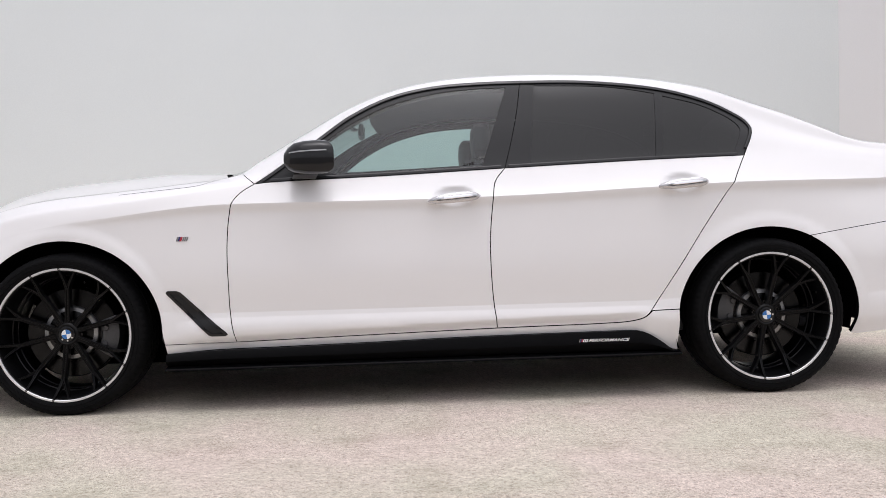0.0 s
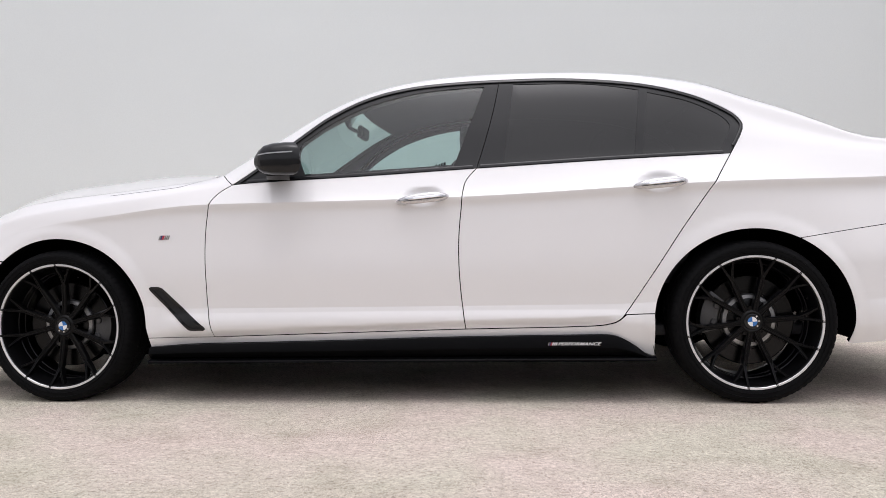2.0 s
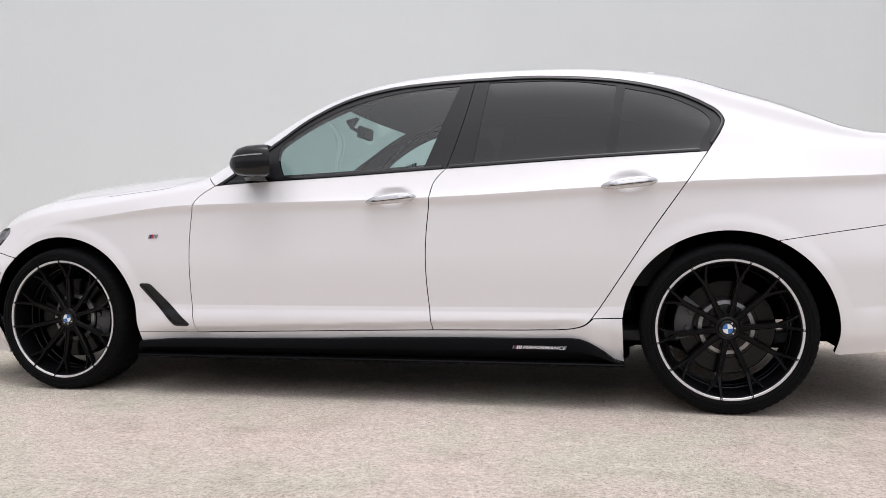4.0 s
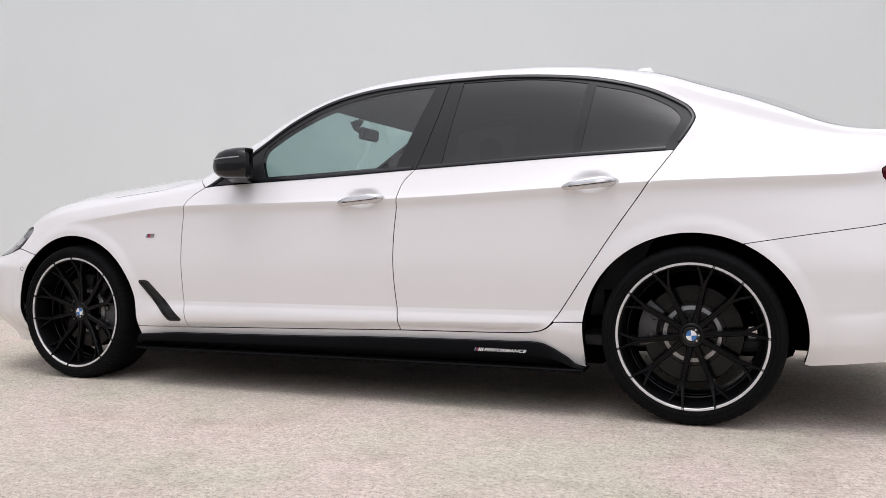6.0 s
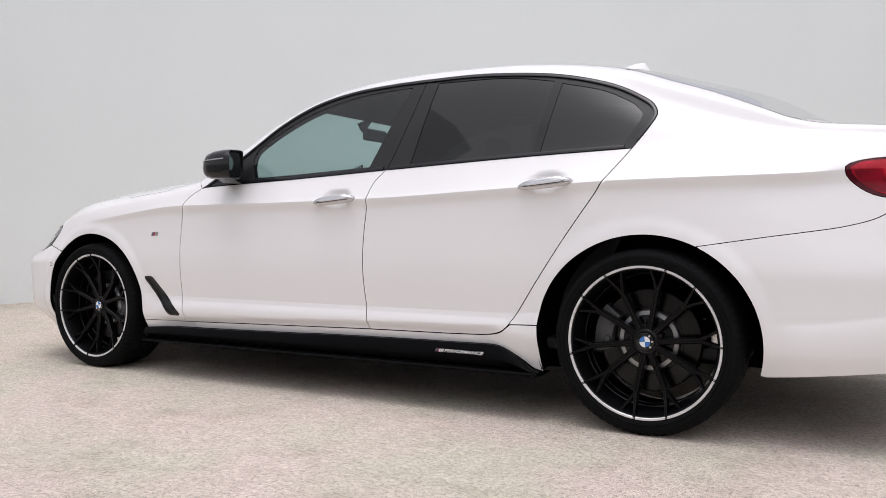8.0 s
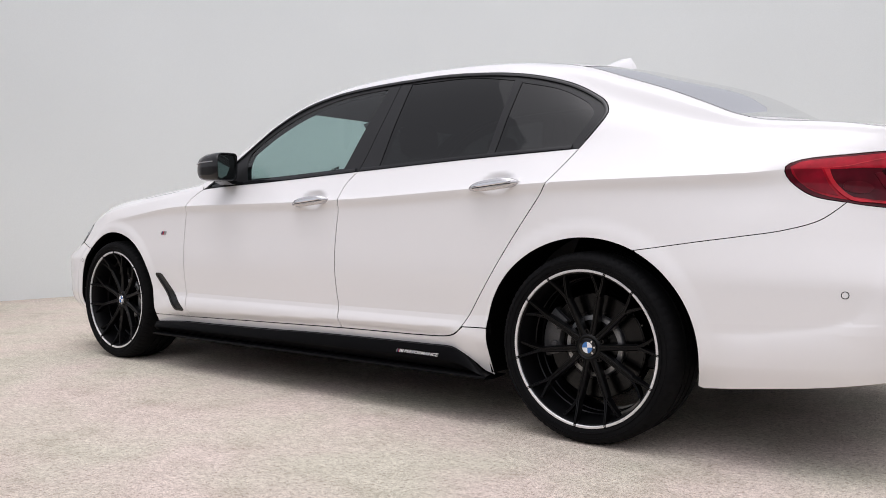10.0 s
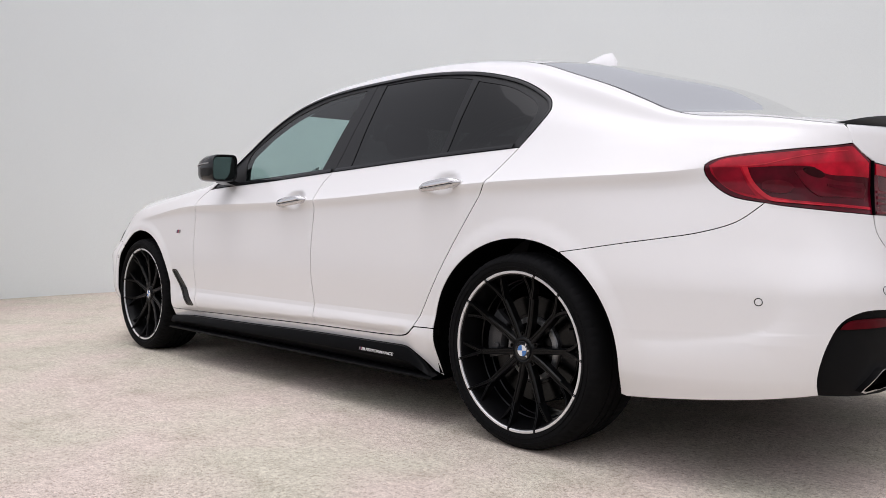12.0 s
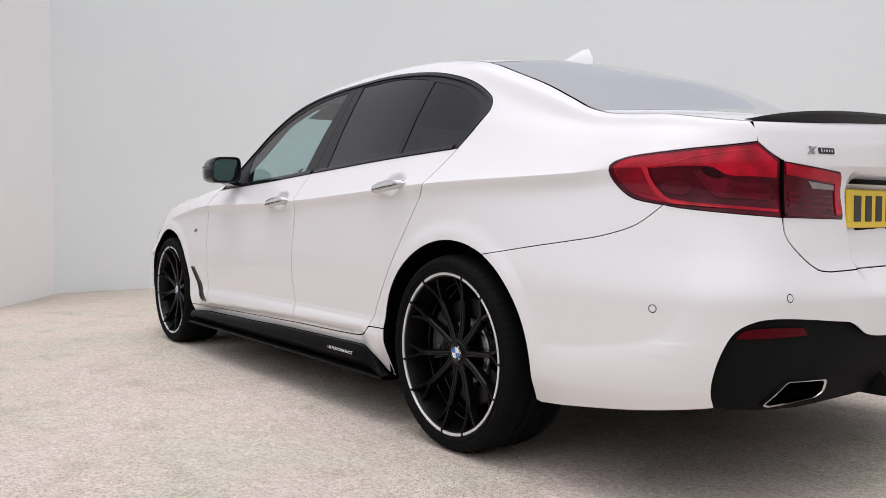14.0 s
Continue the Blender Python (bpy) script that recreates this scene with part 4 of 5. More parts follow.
        for a, b in zip(arcv[:-1], arcv[1:]):
            bm.faces.new([c, a, b])
        part("cap_quarter", bm, BLUE if k % 2 else WHITE_MARK, w)
    for deg in (48, 0, -48):
        x, z = polar(.0265, mark_deg + deg)
        b = box(bmesh.new(), -.0035, D - .003, -.003, .0035, D - .0012, .003)
        bmesh.ops.rotate(b, verts=b.verts, cent=(0, 0, 0), matrix=Matrix.Rotation(-radians(mark_deg + deg), 3, "Y"))
        bmesh.ops.translate(b, verts=b.verts, vec=(x, 0, z))
        part("cap_mark", b, SILVER, w)
    part("brake_disc", lathe([(.105, .096), (.122, .096), (.124, .0945), (.181, .0945), (.1815, .097), (.184, .097), (.1845, .0945), (.187, .096), (.188, .1), (.188, .124), (.105, .124)], 90), STEEL, w, "grey steel brake disc with a worn outer lip")
    part("disc_hat", lathe([(.03, .076), (.090, .078), (.093, .079)], 60), STEEL, w, "dark disc centre")
    part("hat_edge", lathe([(.093, .079), (.108, .081), (.112, .086), (.113, .10)], 60), SILVER_DULL, w, "dull silver rim of the disc centre")
    part("dust_shield", lathe([(.0, .150), (.180, .146), (.19, .155)], 48), DARK, w)
    # made-up bright plate where daylight would show past the brake
    part("daylight_patch", loft([[(*polar(r, d)[:1], y, polar(r, d)[1]) for r, y in ((.200, .190), (.230, .190), (.230, .194), (.200, .194))] for d in patch_degs]), DAYLIGHT_METAL, w, "bright metal plate added in place of daylight behind the wheel")
    rings = []
    for i in range(9):
        d = caliper_deg - 27 + 54 * i / 8
        k = .55 + .45 * math.sin(math.pi * i / 8) ** .5
        rings.append([(*polar(r, d)[:1], y, polar(r, d)[1]) for r, y in ((.128, .078), (.134, .078 - .010 * k), (.168, .078 - .014 * k), (.200, .078 - .004 * k), (.204, .135), (.128, .135))])
    caliper = part("brake_caliper", loft(rings), CALIPER, w, "grey cast brake caliper")
    for d in (caliper_deg - 13, caliper_deg + 13):
        x, z = polar(.150, d)
        b = lathe([(.0, .058), (.010, .058), (.013, .062), (.013, .08)], 14)
        bmesh.ops.translate(b, verts=b.verts, vec=(x, 0, z))
        part("caliper_piston", b, CALIPER, caliper)
    vx, vz = polar(.232, axis - 36 * 1.0)
    vv = lathe([(.0, -.004), (.004, -.004), (.0045, .0), (.004, .022)], 12)
    bmesh.ops.translate(vv, verts=vv.verts, vec=(vx, .012, vz))
    part("tyre_valve", vv, STEEL, w)
    return w


w_front = build_wheel(104, .235, -6, -80, (150, 156, 162, 168))
w_rear = build_wheel(60.3, .262, 168, 5, (-17, -10, -2, 6))
for src, x in ((w_front, 0.0), (w_rear, 2.975)):
    right = copy_thing(src, pose(x, .922, HUBS[0][1], 0, 0, 180))
    src.matrix_basis = pose(x, -.922, HUBS[0][1])
    for o in (src, right):
        o.parent = car


# ---- the car: wheel housings, underbody and black skirts ----
def build_under():
    for hx, dep, A0, A1 in ((0.0, .60, -14, 191), (2.975, .58, -11, 199)):
        for sg in (-1, 1):
            bm = bmesh.new()
            prof = [(.405, -.905), (.412, -.86), (.412, -.62), (.38, -dep), (.05, -dep)]
            rows = []
            for i in range(33):
                a = radians(A0 + (A1 - A0) * i / 32)
                ring = []
                for r, y in prof:
                    px = hx + r * math.cos(a) * (1.03 if r > .3 else 1)
                    ring.append(bm.verts.new((px, -sg * max(y, float(plan(px)[1]) + .028 + (.12 * min(1, max(0, .40 - r * math.sin(a) - HUBS[0][1]) / .12) if px < -.2 else .07 * min(1, max(0, .43 - r * math.sin(a) - HUBS[0][1]) / .12) if px > 3.2 else 0)), HUBS[0][1] + r * math.sin(a))))
                rows.append(ring)
            for A, B in zip(rows[:-1], rows[1:]):
                for i in range(len(prof) - 1):
                    bm.faces.new([A[i], A[i + 1], B[i + 1], B[i]])
            part("wheel_housing", bm, DARK, car, "black wheel-arch liner")
    bm = bmesh.new()
    box(bm, -.66, -.56, .150, 2.60, .56, .30, .02)
    box(bm, 2.50, -.50, .20, 3.35, .50, .30, .03)
    box(bm, 3.3, -.45, .225, 3.62, .45, .36, .03)
    box(bm, .50, -.80, .148, 2.46, .80, .27, .03)
    box(bm, -.70, -.62, .17, -.42, .62, .24, .02)
    part("underbody", bm, DARK, car, "dark underbody panels")
    # smooth rear undertray inside the bumper
    rings = []
    for z, ins, x0 in ((.34, .03, 3.42), (.30, .07, 3.44), (.282, .15, 3.50), (.268, .26, 3.56), (.26, .36, 3.6)):
        x, y, nx, ny = plan(np.linspace(3.42, S1 - .05, 40))
        k = np.clip((x - 3.65) / .35, 0, 1)
        half = [(float(a), min(-.02, float(b)), z) for a, b in zip(np.maximum(x0, x - nx * (ins + .10 * k)), y - ny * ins)]
        rings.append([(x0, half[0][1], z)] + half + [(a, -b, c) for a, b, c in half[::-1]] + [(x0, -half[0][1], z)])
    part("rear_undertray", loft(rings), DARK, car, "dark rear undertray")
    ax = lathe([(.0, -.66), (.035, -.66), (.035, .66), (.0, .66)], 16)
    part("rear_axle", merged(ax.copy()), DARK, car).location = (2.975, 0, HUBS[0][1])
    a2 = part("front_axle", ax, DARK, car)
    a2.location = (0, 0, HUBS[0][1])
    # side skirt: upper face, tuck and blade
    st = np.array(SKIRT_TOP)
    keep = st[:, 0]
    s = np.linspace(.415, 2.578, 130)
    zt = np.interp(s, st[:, 0], st[:, 1])
    secs = []
    for f, z_abs, off in ((1.0, None, .016), (1.0, None, -.001), (.965, None, -.0035), (.52, None, -.0165), (.46, None, -.017), (.14, None, -.001), (.07, None, .012), (.0, None, .014), (None, .1835, -.0225), (None, .179, -.0265), (None, .1735, -.0245), (None, .168, .03), (None, .175, .12)):
        low = .189
        z = np.full_like(s, z_abs) if z_abs else low + f * np.maximum(.002, zt - low)
        x, y, nx, ny = plan(s)
        base = .012
        d = base + off
        secs.append(np.stack([x - nx * d, y - ny * d, z + (.00 if f else .006 * (s - .415) / 2.16)], -1))
    bm = bmesh.new()
    vs = [[bm.verts.new(q) for q in r] for r in secs]
    for A, B in zip(vs[:-1], vs[1:]):
        for i in range(len(s) - 1):
            bm.faces.new([A[i], A[i + 1], B[i + 1], B[i]])
    bmesh.ops.recalc_face_normals(bm, faces=bm.faces)
    bm.faces.ensure_lookup_table()
    skirts = both("side_skirt", bm, SKIRT_BLACK, car, "satin black side skirt with a thin blade")
    return skirts


side_skirts = build_under()


def writing(text, height, width, parent, mat, m, slant=.0, depth=.0006):
    """Flat raised lettering, as a mesh."""
    cu = bpy.data.curves.new("lettering", "FONT")
    cu.body, cu.size, cu.extrude, cu.shear, cu.align_x, cu.offset = text, 1.0, 0.0, slant, "LEFT", .018
    ob = bpy.data.objects.new("lettering", cu)
    me = bpy.data.meshes.new_from_object(ob)
    bpy.data.objects.remove(ob)
    co = np.array([v.co for v in me.vertices])
    lo, hi = co.min(0), co.max(0)
    for v in me.vertices:
        v.co = ((v.co.x - lo[0]) / (hi[0] - lo[0]) * width, (v.co.y - lo[1]) / (hi[1] - lo[1]) * height, 0)
    me.materials.append(mat)
    o = new("lettering", me)
    o.parent = parent
    o.matrix_basis = m
    return o


def slanted(bm, x0, z0, w, h, y, lean=.4):
    v = [bm.verts.new(q) for q in ((x0, y, z0), (x0 + w, y, z0), (x0 + w + h * lean, y, z0 + h), (x0 + h * lean, y, z0 + h))]
    bm.faces.new(v)
    return bm


def skirt_marks():
    sk = side_skirts[0]
    y = -.9475
    writing("PERFORMANCE", .0125, .178, sk, WHITE_MARK, pose(2.176, y + .0045, .2435, 90, 0, -.2), slant=.38)
    part("stripe", slanted(bmesh.new(), 2.134, .2435, .002, .0125, y + .0045), SILVER, sk)
    part("stripe", slanted(bmesh.new(), 2.138, .2435, .004, .0125, y + .0045), NAVY_MARK, sk)
    part("stripe", slanted(bmesh.new(), 2.144, .2435, .004, .0125, y + .0045), RED_MARK, sk)
    part("mark", slanted(slanted(slanted(bmesh.new(), 2.150, .2435, .005, .0125, y + .0045), 2.1575, .2435, .005, .0125, y + .0045), 2.165, .2435, .005, .0125, y + .0045), WHITE_MARK, sk)


skirt_marks()

# ---- the car: lamps, tail, mirrors, handles and badges ----
def on_side(s, z, out=0.0):
    return side_point([s], v_of_z([s], [z]), -out)[0]


def side_frame_at(s, z):
    """Place, along, up and outward directions on the left body side."""
    p = on_side(s, z)
    u = on_side(s + .004, z) - on_side(s - .004, z); u /= np.linalg.norm(u)
    v = on_side(s, z + .004) - on_side(s, z - .004); v /= np.linalg.norm(v)
    n = np.cross(u, v); n /= np.linalg.norm(n)
    return p, u, np.cross(n, u), n


def set_on(bm, p, u, v, n):
    """Lay a shape drawn in (along, up, out) coordinates on the body."""
    m = Matrix(((u[0], v[0], n[0], p[0]), (u[1], v[1], n[1], p[1]), (u[2], v[2], n[2], p[2]), (0, 0, 0, 1)))
    bmesh.ops.transform(bm, matrix=m, verts=bm.verts)
    return bm


def build_lamps():
    # outer tail lamp on the rear wing
    outer = LAMP_TIP[::-1] + LAMP_LOW[1:] + line((4.162, .798), (4.160, .943)) + flow((4.160, .943), (4.12, .965), (4.086, .989))
    lamps = both("tail_lamp", side_panel(outer, gap=.0012, flange=.03, inset=.001), LENS_DARK, car, "red tail lamp with dark lower field")

    def field(name, pts, mat, inset, lab=""):
        both(name, side_panel(pts, gap=0, inset=inset, flange=.004, grid=(.012, .012)), mat, lamps, lab)
    top_band = flow((3.634, .936), (3.66, .9495), (3.835, .9645), (4.0, .9745), (4.078, .981)) + line((4.078, .981), (4.147, .936), (4.147, .892)) + \
        flow((4.147, .895), (4.06, .899), (4.0, .901), (3.97, .908), (3.945, .922), (3.89, .927), (3.735, .925)) + flow((3.735, .925), (3.752, .889), (3.785, .852), (3.815, .833)) + \
        flow((3.815, .833), (3.76, .842), (3.70, .862), (3.662, .89), (3.64, .915), (3.634, .936))
    field("lamp_light_band", top_band, LENS_RED, -.0015, "bright red light band")
    low_band = flow((3.81, .8335), (3.85, .828), (4.005, .816), (4.15, .807)) + line((4.15, .807), (4.15, .8145)) + flow((4.15, .8145), (4.0, .824), (3.87, .835), (3.80, .846)) + line((3.80, .846), (3.81, .8335))
    field("lamp_lower_band", low_band, LENS_RED, -.0015, "thin red lower light band")
    field("lamp_reflector", flow((3.79, .868), (3.82, .855), (3.87, .855), (3.885, .868), (3.86, .885), (3.82, .89), (3.79, .882), (3.79, .868)), LENS_MID, -.002, "rounded red reflector")
    field("lamp_reflector", flow((3.885, .912), (3.92, .87), (3.955, .846), (4.02, .842), (4.12, .838)) + flow((4.12, .838), (4.135, .86), (4.12, .880))[1:] + flow((4.12, .880), (4.03, .884), (3.975, .895), (3.93, .915), (3.885, .912))[1:-1], LENS_MID, -.002, "deep red stepped reflector")
    field("lamp_reflector", flow((3.985, .872), (4.03, .862), (4.11, .857)) + line((4.11, .857), (4.11, .866)) + flow((4.11, .866), (4.03, .873), (3.985, .877)) + line((3.985, .877), (3.985, .872)), LENS_DARK, -.0045)
    # inner part on the boot lid
    inner = both("tail_lamp_inner", side_panel(INNER_LAMP, gap=.0016, flange=.03, inset=-.001), LENS_DARK, (boot_lid, boot_lid), "inner tail lamp on the boot lid")

    def field2(name, pts, mat, lab=""):
        # fields of the inner lamp belong to the boot lid as well
        both(name, side_panel(pts, gap=0, inset=-.004, flange=.003, grid=(.015, .015)), mat, (boot_lid, boot_lid), lab)
    field2("lamp_light_band", line((4.178, .934), (4.411, .911), (4.421, .900), (4.434, .800), (4.403, .799), (4.396, .884), (4.18, .904)), LENS_RED, "red light band")
    field2("reversing_lamp", line((4.272, .889), (4.391, .880), (4.392, .867), (4.290, .870)), LENS_CLEAR, "pale reversing lamp lens")
    field2("lamp_lower_band", line((4.178, .803), (4.398, .799), (4.398, .794), (4.178, .797)), LENS_MID)
    for z in (.858, .842, .826):
        field2("lamp_rib", line((4.19, z - .004), (4.19, z + .003), (4.385, z - .005), (4.385, z - .012)), LENS_MID)


LENS_MID = red_lens("mid_red_lens", (.105, .0015, .009), .3)
build_lamps()


def lamp_details():
    both("lamp_gasket", side_panel(line((4.163, .793), (4.1695, .793), (4.1695, .942), (4.163, .943)), gap=0, inset=-.0046, flange=.02, grid=(.02, .02)), DARK, car, "dark joint between the lamp halves")
    guide = flow((3.732, .928), (3.748, .893), (3.777, .857), (3.812, .834), (3.88, .8255), (3.97, .8185)) + flow((3.97, .8205), (3.88, .830), (3.822, .8405), (3.788, .863), (3.760, .896), (3.748, .928))
    tip = flow((3.642, .930), (3.66, .894), (3.70, .866), (3.775, .846)) + flow((3.775, .846), (3.748, .878), (3.732, .912), (3.726, .926)) + line((3.726, .926), (3.642, .930))
    both("lamp_tip_field", side_panel(tip, gap=0, inset=-.0035, flange=.003, grid=(.02, .02)), LENS_TIP, car, "deep red facet at the lamp tip")
    # small tilted near-black oval laid on the lens
    blob = [(3.943 + .034 * math.cos(2 * math.pi * i / 24), .908 + .012 * math.sin(2 * math.pi * i / 24) - .25 * .034 * math.cos(2 * math.pi * i / 24)) for i in range(24)]
    both("lamp_dark_oval", side_panel(blob, gap=0, inset=-.0026, flange=.003, grid=(.02, .02)), LENS_BLACK, car, "near-black oval on the lamp lens")
    # highlight along the upper facet, painted as a thin pale line
    facet = flow((3.725, .931), (3.80, .936), (3.85, .9455), (3.92, .957), (4.0, .966), (4.06, .969)) + flow((4.06, .9668), (4.0, .9635), (3.92, .9545), (3.85, .9425), (3.80, .9335), (3.725, .929))
    both("lamp_facet_glint", side_panel(facet, gap=0, inset=-.0026, flange=.003, grid=(.02, .02)), LENS_GUIDE_GLINT, car, "painted pale red highlight along the lamp's upper facet")
    both("light_guide", side_panel(guide, gap=0, inset=-.0062, flange=.003, grid=(.02, .02)), LENS_GUIDE_GLINT, car, "slim bright red light guide")


LENS_BLACK = red_lens("near_black_lens", (.02, .0005, .002), .2)
LENS_TIP = red_lens("tip_red_lens", (.20, .002, .012), .25)
LENS_GUIDE_GLINT = red_lens("light_guide_and_glint_red", (.55, .02, .035), .2)
lamp_details()


def build_tail():
    # lip spoiler along the boot's rear edge
    n = 41
    rings = []
    for i in range(n):
        q = -1 + 2 * i / (n - 1)
        y = q * .655
        e = top_point([4.07], [q * .985])[0]
        k = max(.0, 1 - abs(q) ** 6)
        xb, zb = e[0], e[2]
        h = .003 + .016 * k
        rings.append([(xb - .085 * (.5 + .5 * k), e[1], zb + .004), (xb - .05, e[1], zb + .004 + h * .35), (xb - .01, e[1], zb + .003 + h * .8), (xb + .022 * k, e[1], zb + .003 + h),
                      (xb + .026 * k, e[1], zb + .0 + h * .7), (xb + .016 * k, e[1], zb - .012 * k), (xb - .004, e[1], zb - .018 * k - .004), (xb - .05, e[1], zb - .004)])
    part("lip_spoiler", loft(rings), BLACK_SATIN, boot_lid, "satin black lip spoiler")
    # badge strip of unreadable lettering, drawn as plain shapes
    p, u, v, nn = side_frame_at(4.335, .972)
    b = bmesh.new()
    for x0, lean in ((-.066, 1.5), (-.046, -.6)):
        slanted_box(b, x0, -.010, .022, .020, .003, lean)
    part("badge_cross", set_on(b, p, u, v, nn), HANDLE_DARK, boot_lid, "small chrome cross-shaped badge")
    b = box(bmesh.new(), -.020, -.008, .0, .046, .008, .003, .001, 1)
    part("badge_plate", set_on(b, p, u, v, nn), PLATE_INK, boot_lid, "small dark badge plate")
    for i in range(5):
        b = box(bmesh.new(), -.013 + .011 * i, -.0038, .003, -.008 + .011 * i, .003 if i else .005, .0042)
        part("badge_bar", set_on(b, p, u, v, nn), CHROME, boot_lid)
    # number plate with plain bars
    plate = part("number_plate", box(bmesh.new(), 3.972, -.26, .763, 3.980, .26, .874, .003, 1), YELLOW, car, "yellow number plate with plain dark bars")
    x = -.222
    for i, w in enumerate((.055, .050, .052, .05, 0, .05, .05, .05)):
        if w:
            part("plate_bar", box(bmesh.new(), 3.979, x, .781, 3.9815, x + w * .72, .856), PLATE_INK, plate)
        x += w + (.010 if w else .03)
    box_b = box(bmesh.new(), 3.93, -.2, .755, 3.973, .25, .87, .004)
    part("plate_recess", box_b, BLACK_ROUGH, boot_lid, "dark plate holder")
    part("boot_handle", box(bmesh.new(), 3.94, -.245, .889, 4.0, .245, .902, .005), BLACK_ROUGH, boot_lid, "dark strip above the number plate")
    # lower bumper fittings
    both("bumper_reflector", side_panel(flow((3.997, .488), (4.006, .500), (4.022, .509), (4.1, .514), (4.205, .508)) + line((4.205, .508), (4.22, .489)) + line((4.22, .489), (3.997, .488)), gap=0, inset=.008, flange=.01, grid=(.015, .015)),
         LENS_BUMPER, car, "slim red bumper reflector")
    lp = np.array(EXHAUST)
    mid = lp.mean(0)
    rings = []
    for k, o in ((1.0, -.03), (1.0, .004), (.985, .009), (.93, .010), (.86, .006), (.84, -.02), (.80, -.10)):
        q = mid + (lp - mid) * [.5 + .5 * k if k < 1 else 1, k]
        q = mid + (lp - mid) * np.array([1 - (1 - k) * .45, k])
        rings.append([on_side(a, b, o) for a, b in q])
    bm = loft(rings[:6], cap=False)
    tips = both("exhaust_tip", bm, CHROME, car, "chrome-edged angular exhaust tip")
    bm = loft(rings[5:], cap=False)
    bm.faces.new([bm.verts.new(q) for q in rings[-1]])
    both("exhaust_bore", bm, DARK, tips, "dark exhaust bore")
    for s, z in ((3.792, .556), (4.142, .589), (-.335, .549)):
        for sg in (0, 1):
            p, u, v, nn = side_frame_at(s, z)
            ringb = lathe([(.0092, .0), (.0102, .0013), (.0112, .0)], 28)
            bmesh.ops.rotate(ringb, verts=ringb.verts, cent=(0, 0, 0), matrix=Matrix.Rotation(radians(90), 3, "X"))
            set_on(ringb, p, u, v, nn)
            disc = lathe([(0, .001), (.0085, .001), (.0091, .0)], 28)
            bmesh.ops.rotate(disc, verts=disc.verts, cent=(0, 0, 0), matrix=Matrix.Rotation(radians(90), 3, "X"))
            set_on(disc, p, u, v, nn)
            if sg:
                ringb, disc = mirrored(ringb), mirrored(disc)
            sen = part("parking_sensor", disc, PAINT, car, "white round parking sensor")
            part("sensor_ring", ringb, BLACK_ROUGH, sen)
    # central diffuser fin
    for y in (-.17, .17):
        part("diffuser_fin", loft([[(4.02 + dx, y - w, .285), (4.02 + dx, y + w, .285), (4.02 + dx, y + w, z), (4.02 + dx, y - w, z)] for dx, w, z in ((-.12, .01, .33), (.02, .012, .36), (.045, .008, .33))]), BLACK_ROUGH, car)


def headlamp_details():
    lamp = tuple(o for o in car.children if o.name.startswith("headlamp"))
    brow = flow((-.340, .7625), (-.43, .7565), (-.5, .743), (-.60, .722)) + flow((-.60, .714), (-.5, .734), (-.43, .747), (-.347, .753))
    both("headlamp_brow", side_panel(brow, gap=0, inset=-.002, flange=.003, grid=(.02, .02)), BLACK_GLOSS, lamp, "dark upper lamp edge")
    low = flow((-.352, .706), (-.38, .675), (-.403, .654), (-.47, .637)) + flow((-.47, .642), (-.407, .660), (-.385, .680), (-.359, .708))
    both("headlamp_rim", side_panel(low, gap=0, inset=-.002, flange=.003, grid=(.02, .02)), BLACK_GLOSS, lamp)
    lens = [(-.43 + .042 * math.cos(2 * math.pi * i / 24), .692 + .026 * math.sin(2 * math.pi * i / 24)) for i in range(24)]
    both("projector", side_panel(lens, gap=0, inset=-.003, flange=.003, grid=(.02, .02)), CHROME, lamp, "bright projector lens")


def slanted_box(bm, x0, y0, w, h, d, lean):
    lo = [bm.verts.new((x, y, 0)) for x, y in ((x0, y0), (x0 + w * .45, y0), (x0 + w * .45 + h * lean, y0 + h), (x0 + h * lean, y0 + h))]
    hi = [bm.verts.new((q.co.x, q.co.y, d)) for q in lo]
    bm.faces.new(hi)
    for i in range(4):
        j = (i + 1) % 4
        bm.faces.new([lo[i], lo[j], hi[j], hi[i]])


HANDLE_DARK = material("dark_chrome", (.38, .38, .39), rough=.15, metal=1.0)
LENS_BUMPER = material("bumper_reflector_red", (.075, .002, .006), rough=.35, spec=.08, vary=.2, vary_scale=20, grain=60)
build_tail()
headlamp_details()


